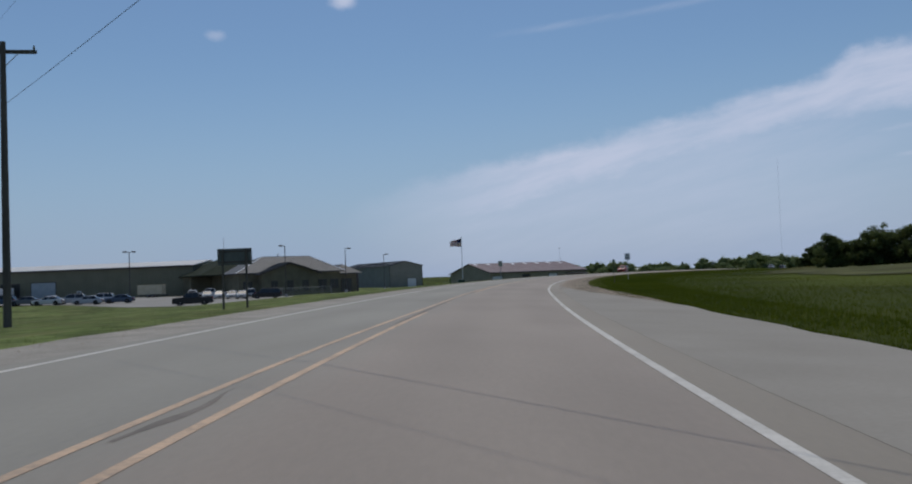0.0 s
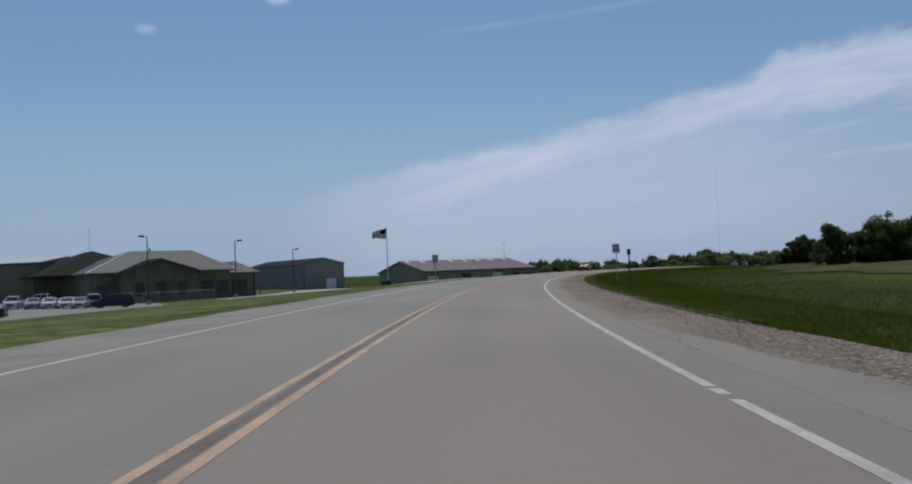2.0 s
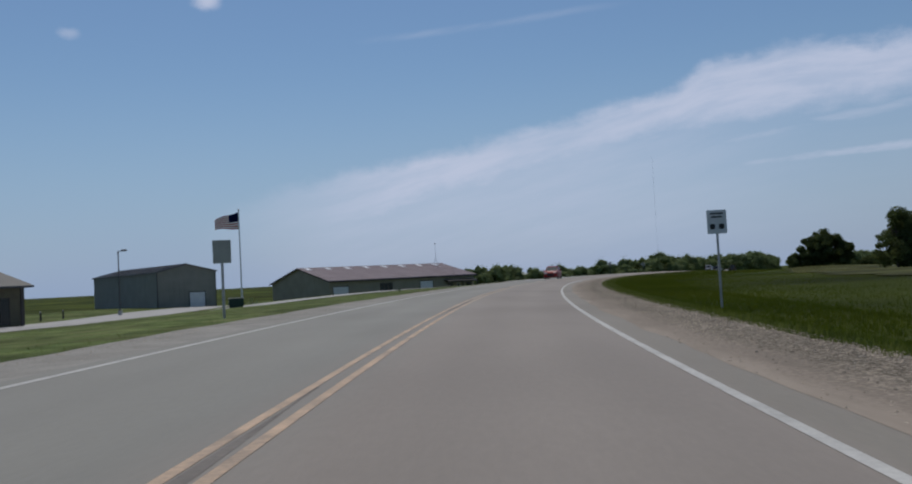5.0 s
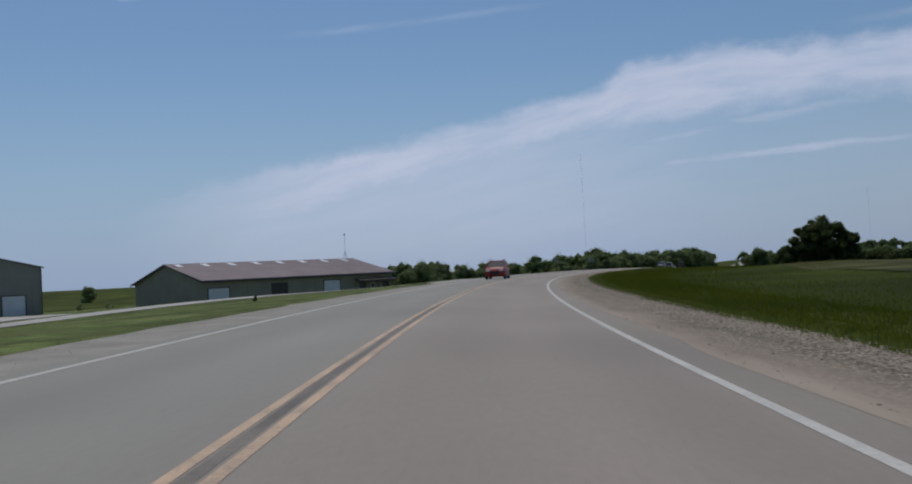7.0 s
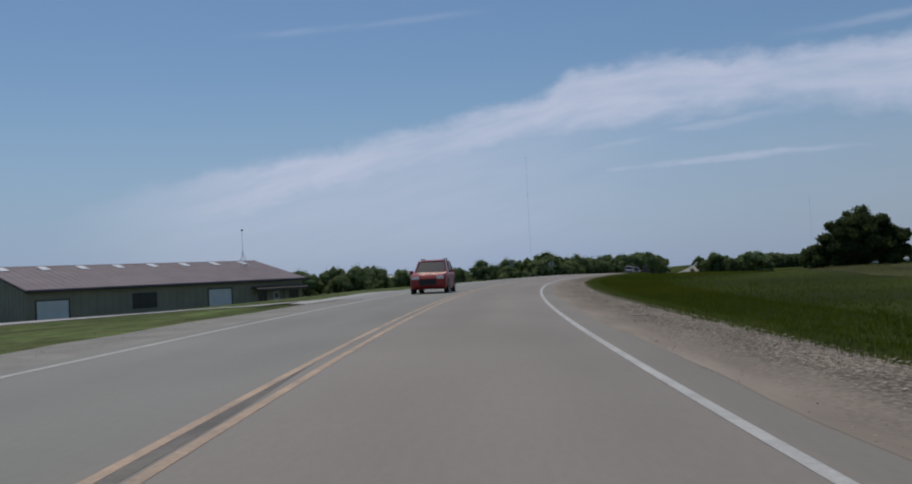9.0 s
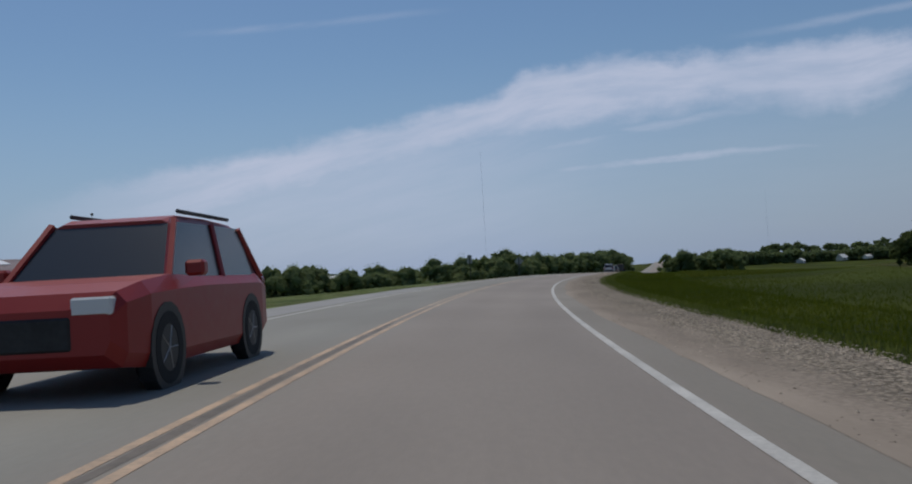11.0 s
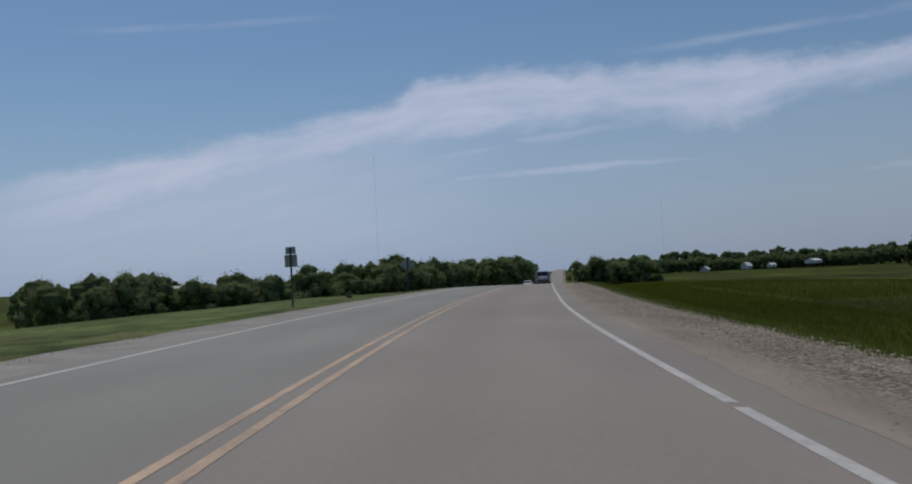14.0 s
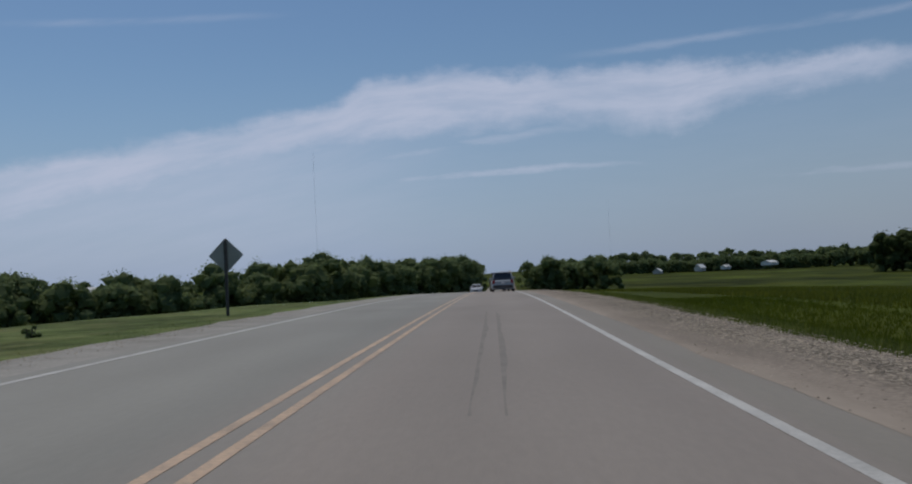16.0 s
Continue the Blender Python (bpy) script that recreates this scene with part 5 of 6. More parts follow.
def flagpole(x, y, top):
    g = gz(x, y)
    h = top + float(lean(x, y)) - g
    b = base("flagpole", pose(x, y, g), "tall white flagpole with a striped flag flying", "flagpole")
    part("pole", tube(bmesh.new(), (0, 0, -0.3), (0, 0, h), 0.09, 0.05, 10), M["white_metal"], b)
    ball = bmesh.new()
    bmesh.ops.create_icosphere(ball, subdivisions=2, radius=0.1)
    part("finial", shifted(ball, 0, 0, h + 0.08), M["steel"], b)
    W, H = 2.75, 1.75

    def cloth(name, u0, u1, v0, v1, mat, lift, label, parent):
        bm = bmesh.new()
        nu = 14
        rows = []
        for j in range(2):
            row = []
            for i in range(nu + 1):
                u = u0 + (u1 - u0) * i / nu
                v = v0 + (v1 - v0) * j
                wave = 0.16 * math.sin(u * 7.5) * min(1, u * 2)
                droop = 0.72 * u ** 1.3 + 0.06 * math.sin(u * 6) - v * H * 0.42 * u
                row.append(bm.verts.new((-0.06 - u * W * 0.86, wave - lift, h - 0.15 - v * H - droop)))
            rows.append(row)
        for i in range(nu):
            bm.faces.new((rows[0][i], rows[0][i + 1], rows[1][i + 1], rows[1][i]))
        bmesh.ops.solidify(bm, geom=bm.faces[:], thickness=0.01)
        return part(name, bm, M[mat], parent, label)

    fl = cloth("flag", 0, 1, 0, 1, "flag_white", 0.0, "red and white striped flag with a blue canton", b)
    for k in range(7):
        v0 = 2 * k / 13
        u0 = 0.4 if k < 4 else 0.0
        for side in (0.014, -0.014):
            cloth("stripe", u0, 1, v0, v0 + 1 / 13, "flag_red", side, "red stripe", fl)
    for side in (0.016, -0.016):
        cloth("canton", 0, 0.4, 0, 7 / 13, "flag_blue", side, "blue canton", fl)


flagpole(0.95, 186.8, 7.8)


def waste_bin(x, y, turn):
    b = base("waste_container", at(x, y, turn), "dark green waste container with a pale lid", "container")
    bm = bmesh.new()
    prism(bm, [(-0.62, 0), (0.62, 0), (0.7, 1.3), (-0.7, 1.3)], 1, -0.5, 0.5)
    part("body", bm, M["bin_green"], b)
    for x0 in (-0.72, 0.02):
        part("lid", bbox(x0, x0 + 0.7, -0.55, 0.55, 1.3, 1.38, 0.02), M["sign_back"], b, "pale grey lid")
    part("pocket", bbox(-0.8, 0.8, -0.53, -0.5, 0.75, 0.9), M["bin_green"], b)


waste_bin(0.6, 184.2, 10)


def bollard(x, y):
    b = base("bollard", at(x, y, 0), "short dark steel bollard beside the office drive", "bollard", "bollards by the office")
    part("post", tube(bmesh.new(), (0, 0, -0.2), (0, 0, 1.15), 0.13, 0.12, 10), M["trim"], b)
    part("cap", tube(bmesh.new(), (0, 0, 1.15), (0, 0, 1.25), 0.14, 0.06, 10), M["steel"], b)


for _x, _y in ((-26.0, 211.0), (-25.0, 217.0)):
    bollard(_x, _y)


def loose_board(s, n, turn):
    """A short broken plank lying on the gravel."""
    x, y = on_road(s, n)
    bm = bmesh.new()
    prism(bm, [(-0.3, -0.05), (0.24, -0.055), (0.3, -0.01), (0.26, 0.05), (-0.29, 0.045)], 2, 0.0, 0.022)
    ob = link_mesh("wooden_board", bm, M["pale_board"])
    ob.matrix_world = pose(float(x), float(y), float(surf_z(s, n)) + 0.006, 0, 0, turn)
    tagged(ob, "short pale broken board lying on the gravel", "board")


M["pale_board"] = surface("pale_board", (0.42, 0.36, 0.28), (0.58, 0.51, 0.42), 4.0, 0.8, 0, 0.002, 8.0, (1, 6, 1))
loose_board(188.5, 5.3, -12)


def fence(a, b, h=1.8):
    a, b = Vector(a), Vector(b)
    n = int((b - a).length / 2.5)
    th = base("chain_fence", pose(a.x, a.y, gz(a.x, a.y)), "grey chain-link fence in front of the office", "fence")
    d = (b - a) / n
    for i in range(n + 1):
        p = d * i
        part("post", tube(bmesh.new(), (p.x, p.y, -0.2), (p.x, p.y, h), 0.035, None, 6), M["steel"], th)
    rail = bmesh.new()
    e = d * n
    for z in (0.05, h - 0.05):
        tube(rail, (0, 0, z), (e.x, e.y, z), 0.025, None, 5)
    part("rail", rail, M["steel"], th)
    mesh = bmesh.new()
    m = int(e.length / 0.25)
    for i in range(m):
        p, q = e * (i / m), e * min(1, (i + 6.8) / m)
        tube(mesh, (p.x, p.y, 0.05), (q.x, q.y, h - 0.05), 0.008, None, 3)
        tube(mesh, (q.x, q.y, 0.05), (p.x, p.y, h - 0.05), 0.008, None, 3)
    part("chain_link", mesh, M["steel"], th)


fence((-36.5, 161.0), (-25.5, 175.0))


# ---- vehicles ----
def wheel(parent, x, y, r, w=0.22):
    s = 1 if y > 0 else -1
    t = bmesh.new()
    prof = [(r * 0.62, -w / 2), (r * 0.94, -w / 2), (r, -w * 0.32), (r, w * 0.32), (r * 0.94, w / 2), (r * 0.62, w / 2)]
    n = 20
    rings = [[t.verts.new((x + p * math.cos(2 * math.pi * i / n), y + q, r + p * math.sin(2 * math.pi * i / n))) for p, q in prof] for i in range(n)]
    for i in range(n):
        a, b = rings[i], rings[(i + 1) % n]
        for k in range(len(prof)):
            t.faces.new((a[k], a[(k + 1) % len(prof)], b[(k + 1) % len(prof)], b[k]))
    bmesh.ops.recalc_face_normals(t, faces=t.faces[:])
    wh = part("wheel", t, M["rubber"], parent, "black rubber tyre")
    rim = bmesh.new()
    tube(rim, (x, y - w * 0.3, r), (x, y + w * 0.3, r), r * 0.63, None, 16)
    for i in range(5):
        a = i * 1.2566
        tube(rim, (x, y + s * w * 0.36, r), (x + r * 0.58 * math.cos(a), y + s * w * 0.36, r + r * 0.58 * math.sin(a)), r * 0.09, None, 4)
    part("rim", rim, M["steel"], wh)


def loft(bm, sections):
    """Skins closed outlines with equal counts of points, capped."""
    rows = [[bm.verts.new(p) for p in s] for s in sections]
    n = len(rows[0])
    for a, b in zip(rows, rows[1:]):
        for i in range(n):
            j = (i + 1) % n
            bm.faces.new((a[i], a[j], b[j], b[i]))
    bm.faces.new(rows[0][::-1])
    bm.faces.new(rows[-1])
    bmesh.ops.recalc_face_normals(bm, faces=bm.faces[:])
    return bm


SHAPES = dict(
    # length, width, height, bonnet, belt, screen base, roof front, roof end, rear glass base, wheel radius
    suv=(4.6, 1.86, 1.7, 1.05, 1.02, 1.2, 1.95, 4.1, 4.5, 0.36),
    van=(5.1, 1.98, 1.78, 1.05, 1.0, 0.95, 1.9, 4.75, 5.0, 0.35),
    sedan=(4.75, 1.82, 1.46, 0.93, 0.92, 1.35, 2.15, 3.5, 4.25, 0.33),
    pickup=(5.7, 2.0, 1.86, 1.18, 1.15, 1.55, 2.2, 3.55, 3.75, 0.4),
)


def vehicle(kind, x, y, turn, colour, label, group="", z=None):
    """A car whose nose points along its local -x... +x is the tail; the origin is on the ground at mid-length."""
    L, W, H, bon, belt, sb, rf, re, rb, wr = SHAPES[kind]
    g = gz(x, y) if z is None else z
    b = base("pickup_truck" if kind == "pickup" else ("minivan" if kind == "van" else ("suv" if kind == "suv" else "sedan")),
             pose(x, y, g, 0, 0, turn) @ Matrix.Translation((-L / 2, 0, 0)), label, "car", group)
    P = M["p_" + colour]
    hw = W / 2

    def ring(px, w, z0, z1, shoulder):
        return [(px, -w + 0.06, z0), (px, -w, z0 + 0.12), (px, -w, shoulder), (px, -w + 0.09, z1), (px, w - 0.09, z1), (px, w, shoulder), (px, w, z0 + 0.12), (px, w - 0.06, z0)]

    tail_h = belt + 0.02 if kind != "sedan" else belt + 0.05
    body = bmesh.new()
    secs = [ring(0.0, hw - 0.16, 0.38, bon - 0.28, bon - 0.36), ring(0.12, hw - 0.06, 0.26, bon - 0.14, bon - 0.24), ring(0.5, hw, 0.22, bon - 0.06, bon - 0.18),
            ring(sb, hw, 0.2, bon, belt - 0.12), ring(rf, hw, 0.2, belt, belt - 0.1), ring(re - 0.1, hw, 0.2, belt, belt - 0.1),
            ring(L - 0.45, hw, 0.22, tail_h, belt - 0.12), ring(L - 0.1, hw - 0.05, 0.27, tail_h - 0.04, belt - 0.16), ring(L, hw - 0.12, 0.4, tail_h - 0.14, belt - 0.26)]
    loft(body, secs)
    part("body", body, P, b)
    # glasshouse with roof
    cab = bmesh.new()
    top = H
    wr_, wb = hw - 0.28, hw - 0.11

    def cabring(px, w0, w1, z1):
        return [(px[0], -w0, belt - 0.02), (px[1], -w1, z1), (px[1], w1, z1), (px[0], w0, belt - 0.02)]

    loft(cab, [cabring((sb, sb), wb, wb - 0.01, belt - 0.01), cabring((sb + 0.02, rf - 0.1), wb, wr_, top - 0.09), cabring((re, re), wb, wr_, top - 0.07), cabring((rb, rb), wb - 0.02, wb - 0.03, belt)])
    glass_ob = part("window", cab, M["window"], b, "dark tinted glass")
    roof = bmesh.new()
    loft(roof, [[(px, -wr_ + k, z0), (px, -wr_ + k + 0.08, z1), (px, wr_ - k - 0.08, z1), (px, wr_ - k, z0)] for px, k, z0, z1 in
                ((rf - 0.12, 0.04, top - 0.11, top - 0.07), (rf + 0.15, 0.0, top - 0.1, top - 0.01), ((rf + re) / 2, 0.0, top - 0.1, top), (re - 0.1, 0.0, top - 0.1, top - 0.03), (re + 0.12, 0.03, top - 0.12, top - 0.08))])
    part("roof", roof, P, b)
    for s in (-1, 1):
        for (xa, xb) in ((sb, rf - 0.1), ((sb + re) / 2 + 0.2, (rf + re) / 2), (rb - 0.03, re)):
            part("pillar", tube(bmesh.new(), (xa, s * wb, belt - 0.02), (xb, s * wr_, top - 0.08), 0.045, None, 5), P, glass_ob)
    for s in (-1, 1):
        part("tail_light", bbox(L - 0.16, L + 0.005, min(s * (hw - 0.3), s * (hw - 0.08)), max(s * (hw - 0.3), s * (hw - 0.08)), belt - 0.32, belt - 0.02, 0.02), M["tail"], b)
        part("headlight", bbox(-0.005, 0.2, min(s * (hw - 0.5), s * (hw - 0.14)), max(s * (hw - 0.5), s * (hw - 0.14)), bon - 0.34, bon - 0.18, 0.02), M["lamp_clear"], b)
        part("wing_mirror", bbox(rf - 0.55, rf - 0.4, min(s * (hw - 0.02), s * (hw + 0.18)), max(s * (hw - 0.02), s * (hw + 0.18)), belt, belt + 0.16, 0.03), P, b)
        for px in (L * 0.19, L * 0.79):
            arch = bmesh.new()
            tube(arch, (px, s * (hw - 0.14), wr), (px, s * (hw + 0.006), wr), wr + 0.07, None, 18)
            part("wheel_arch", arch, M["sign_black"], b)
            wheel(b, px, s * (hw - 0.1), wr)
    part("rear_bumper", bbox(L - 0.2, L + 0.05, -hw + 0.12, hw - 0.12, 0.36, 0.58, 0.04), M["trim"], b)
    part("number_plate", bbox(L + 0.0, L + 0.012, -0.16, 0.16, 0.72, 0.84), M["sign_white"], b)
    part("grille", bbox(-0.02, 0.05, -hw + 0.5, hw - 0.5, 0.42, bon - 0.34, 0.02), M["sign_black"], b)
    if kind == "pickup":
        part("truck_bed", bbox(rb + 0.1, L - 0.08, -hw + 0.14, hw - 0.14, belt - 0.02, belt + 0.015), M["sign_black"], b)
    if kind in ("suv", "van"):
        for s in (-1, 1):
            part("roof_rail", tube(bmesh.new(), (rf + 0.2, s * (wr_ - 0.06), top + 0.04), (re - 0.2, s * (wr_ - 0.06), top + 0.04), 0.025, None, 5), M["trim"], b)
    return b


def drive(kind, s, n, colour, label, oncoming=False):
    x, y = on_road(s, n)
    _, _, h = line_at(s)
    t = math.degrees(float(h)) - 90 + (180 if oncoming else 0)
    return vehicle(kind, float(x), float(y), t, colour, label, "traffic", float(surf_z(s, n)))


drive("suv", 374, 2.45, "silver", "silver suv ahead on the highway")
drive("van", 394, 2.3, "tan", "drab tan minivan ahead on the highway")
drive("suv", 213, -1.9, "red", "red suv in the oncoming lane", True)
drive("sedan", 440, -1.6, "white", "white sedan in the oncoming lane", True)


def tractor(s, n):
    x, y = on_road(s, n)
    _, _, h = line_at(s)
    b = base("tractor", pose(float(x), float(y), float(surf_z(s, n)), 0, 0, math.degrees(float(h)) + 90), "dark farm tractor with a tall cab ahead on the highway", "tractor", "traffic")
    part("hood", bbox(0.3, 2.4, -0.42, 0.42, 0.95, 1.65, 0.08), M["p_orange"], b, "faded orange engine hood")
    cab = part("cab", bbox(-1.1, 0.3, -0.75, 0.75, 1.1, 2.75, 0.06), M["window"], b, "dark glass cab")
    for xx in (-1.05, 0.25):
        for yy in (-0.72, 0.72):
            part("cab_post", bbox(xx - 0.06, xx + 0.06, yy - 0.06, yy + 0.06, 1.0, 2.8), M["trim"], cab)
    part("cab_roof", bbox(-1.25, 0.45, -0.85, 0.85, 2.75, 2.95, 0.06), M["trim"], cab)
    part("rear_hitch", bbox(-1.9, -1.0, -0.5, 0.5, 0.6, 1.0, 0.04), M["trim"], b)
    for yy in (-0.95, 0.95):
        wheel(b, -0.8, yy, 0.85, 0.5)
        wheel(b, 1.8, yy * 0.85, 0.55, 0.35)
        part("fender", bbox(-1.5, 0.0, yy - 0.25, yy + 0.25, 1.62, 1.72, 0.03), M["p_orange"], b)


tractor(432, 1.9)

for kind, x, y, t, c, lab in (
        ("sedan", -60.2, 141.5, 8, "silver", "silver sedan parked in the lot"),
        ("sedan", -71.5, 143.8, 10, "grey", "grey sedan parked in the lot"),
        ("suv", -65.0, 146.5, 12, "silver", "silver suv parked in the lot"),
        ("sedan", -66.8, 141.8, 8, "white", "white sedan parked in the lot"),
        ("suv", -61.0, 148.5, 10, "white", "white suv parked in the lot"),
        ("suv", -76.5, 146.0, 6, "blue", "dark blue suv parked in the lot"),
        ("sedan", -70.5, 150.0, 8, "silver", "silver sedan parked in the lot"),
        ("sedan", -57.0, 146.5, 8, "blue", "dark blue sedan parked in the lot"),
        ("pickup", -38.8, 127, 12, "black", "black pickup truck parked by the grass"),
        ("van", -38.5, 160, -70, "silver", "silver minivan parked by the office"),
        ("sedan", -40.8, 157, 100, "white", "white sedan parked by the office"),
        ("sedan", -43.2, 157.5, 104, "white", "white sedan parked by the office"),
        ("sedan", -45.6, 158.2, 104, "silver", "silver sedan parked by the office"),
        ("suv", -48.4, 158.6, 104, "white", "white suv parked by the office"),
        ("sedan", -38.6, 155.6, 100, "silver", "silver sedan parked by the office"),
        ("pickup", -46.5, 163.5, 10, "white", "white pickup truck parked by the office"),
        ("van", -34.0, 154, 15, "black", "black minivan parked by the office")):
    vehicle(kind, x, y, t, c, lab, "parked cars", gz(x, y) + LOT_LIFT)


def box_trailer(x, y, turn, colour, label):
    b = base("box_trailer", pose(x, y, gz(x, y) + LOT_LIFT, 0, 0, turn), label, "trailer")
    part("body", bbox(-2.6, 2.6, -1.1, 1.1, 0.6, 2.6, 0.05), M[colour], b)
    part("chassis", bbox(-2.7, 3.6, -0.5, 0.5, 0.42, 0.6, 0.02), M["trim"], b)
    for yy in (-1.0, 1.0):
        wheel(b, -0.5, yy, 0.36)
        wheel(b, 0.5, yy, 0.36)
    part("door", bbox(-2.64, -2.58, -0.95, 0.95, 0.75, 2.5, 0.01), M[colour], b)


box_trailer(-64.0, 182.0, 0, "box_tan", "tan box trailer parked before the depot")
box_trailer(-99.5, 190.0, 80, "white_metal", "white box trailer backed to the open depot bay")


# ---- trees and plants ----
def crown_mesh(name, seed, w, h, lobes, leaves, size, low=0.25, material="leaves"):
    """Many small leaf clumps gathered on uneven lobes; the origin is at the foot."""
    r = np.random.default_rng(seed)
    out = []
    skew = r.uniform(-0.06, 0.06, 2) * w
    for i in range(lobes):
        a, k = r.uniform(0, 2 * math.pi), math.sqrt(r.uniform(0.0, 1.0))
        z = r.uniform(low + 0.06, 0.93)
        spread = 0.5 * w * (1 - 0.8 * abs((z - 0.4) / 0.6) ** 1.8)
        c = np.array([math.cos(a) * k * spread * 0.9 + skew[0] * z, math.sin(a) * k * spread * 0.9 + skew[1] * z, z * h])
        rad = w * r.uniform(0.06, 0.2)
        d = r.normal(size=(max(20, int(leaves / lobes * (rad / (0.13 * w)) ** 2)), 3))
        d /= np.linalg.norm(d, axis=1)[:, None]
        rr = rad * (r.uniform(0.35, 1.0, size=(len(d), 1)) + 0.35 * r.beta(1, 6, size=(len(d), 1)))
        out.append((c + d * rr * np.array([1, 1, 0.85]), d))
    P, D = np.concatenate([o[0] for o in out]), np.concatenate([o[1] for o in out])
    P[:, 2] = np.clip(P[:, 2], low * h * 0.8, None)
    nrm = D + r.normal(scale=0.55, size=D.shape)
    nrm /= np.linalg.norm(nrm, axis=1)[:, None]
    t = np.cross(nrm, r.normal(size=D.shape))
    t /= np.linalg.norm(t, axis=1)[:, None]
    b = np.cross(nrm, t)
    s = size * r.uniform(0.6, 1.3, size=(len(P), 1))
    quad = np.stack([P - t * s - b * s * 0.3, P + b * s * -0.7 + t * s * 0.2, P + t * s + b * s * 0.3, P + b * s * 0.7 - t * s * 0.1], 1).reshape(-1, 3)
    f = np.arange(len(quad)).reshape(-1, 4)
    me = bpy.data.meshes.new(name)
    me.from_pydata(quad.tolist(), [], f.tolist())
    me.materials.append(M[material])
    return me


def trunk_bm(seed, w, h, low=0.25):
    r = random.Random(seed)
    bm = bmesh.new()
    rad = 0.02 * h + 0.05
    pts = [Vector((0, 0, -0.3))]
    for i in range(1, 6):
        pts.append(Vector((r.uniform(-0.02, 0.02) * h, r.uniform(-0.02, 0.02) * h, h * 0.7 * i / 5)))
    for i, (a, b) in enumerate(zip(pts, pts[1:])):
        tube(bm, a, b, rad * (1 - i * 0.16), rad * (1 - (i + 1) * 0.16), 8)
    for i in range(7):
        k = r.uniform(low + 0.05, 0.6)
        a = r.uniform(0, 6.28)
        p = Vector((0, 0, k * h))
        q = p + Vector((math.cos(a) * w * 0.2, math.sin(a) * w * 0.2, h * r.uniform(0.1, 0.2)))
        tube(bm, p, q, rad * 0.4, rad * 0.12, 5)
    return bm


def tree(x, y, w, h, seed, label, leaves=4500, size=0.3, material="leaves", low=0.15, z=None):
    b = base("tree", at(x, y, (seed * 77) % 360, z), label, "tree")
    part("trunk", trunk_bm(seed, w, h, low), M["bark"], b)
    c = new("crown", crown_mesh("crown", seed, w, h, 38, leaves, size, low, material))
    c.parent = b
    return b


for i, (x, y, w, top) in enumerate(((104, 211, 11, 10.3), (85.3, 202, 6.2, 7.2), (87.6, 203.5, 6.0, 6.9), (98.5, 207, 9, 8.0), (109, 207, 11, 9.5), (113, 204, 12, 11.0), (122, 212, 13, 11.5),
                                    (91, 205, 6.5, 5.2), (121, 195, 12, 12.0), (132, 201, 12, 12.0), (94.5, 206, 7.5, 5.6), (101, 209, 8, 4.0),
                                    (106, 205, 9, 4.5), (112, 201, 9, 4.5), (118, 197, 9, 4.5),
                                    (103.4, 249.3, 6.2, 6.6), (100.8, 251.0, 4.4, 4.9), (106.3, 247.5, 4.4, 4.9), (102.2, 250.2, 4.8, 5.4), (105.2, 248.4, 5.2, 5.6),
                                    (99.4, 252.2, 3.8, 2.0), (103.5, 251.5, 6.0, 3.6), (111, 245.5, 4.0, 1.2))):
    g = gz(x, y)
    tree(x, y, w, top + float(lean(x, y)) - g, 11 + i, "dense dark green broadleaf tree at the field edge", 9500 if w > 7 else 7000, 0.2 if w > 7 else 0.16, "leaves_dark", 0.02)
tree(48.5, 511, 13, 6.3 + float(lean(48.5, 511)) - gz(48.5, 511), 51, "tall round green tree in the valley belt", 9000, 0.24, "leaves", 0.02)
tree(-108, 871, 16, 16, 35, "round green tree alone in a far field", 6000, 0.4)
tree(172, 842, 18, 19, 32, "round green tree above the far woods", 6000, 0.5)


def boulder(x, y, size, seed, material, label):
    bm = bmesh.new()
    bmesh.ops.create_icosphere(bm, subdivisions=3, radius=1.0)
    for v in bm.verts:
        v.co *= 1 + 0.28 * noise.noise(v.co * 1.3 + Vector((seed, 0, 0))) + 0.08 * noise.noise(v.co * 4 + Vector((0, seed, 0)))
        v.co = Vector((v.co.x * size, v.co.y * size * 0.7, v.co.z * size * 0.55 + size * 0.3))
    ob = link_mesh("boulder", bm, M[material])
    ob.matrix_world = at(x, y, seed * 40)
    tagged(ob, label, "rock")


boulder(123.9, 477.9, 1.4, 3, "limestone", "tan limestone boulder before the trees")
boulder(141.0, 450.3, 0.8, 5, "white_metal", "white painted boulder in the grass")


def shrub(x, y, w, h, seed):
    b = base("shrub", at(x, y, 0), "small dark green shrub in the verge", "shrub")
    st = bmesh.new()
    for i in range(5):
        a = i * 1.25
        tube(st, (0, 0, -0.1), (math.cos(a) * w * 0.3, math.sin(a) * w * 0.3, h * 0.7), 0.02, 0.01, 4)
    part("stem", st, M["bark"], b)
    cr = new("foliage", crown_mesh("foliage", seed, w, h, 9, 900, 0.06, 0.0))
    cr.parent = b


shrub(85.5, 312.0, 0.5, 0.5, 41)
shrub(17.5, 192.0, 0.3, 0.46, 42)
shrub(-6.5, 289.0, 2.4, 1.5, 43)
shrub(-11.0, 290.5, 1.6, 1.1, 44)


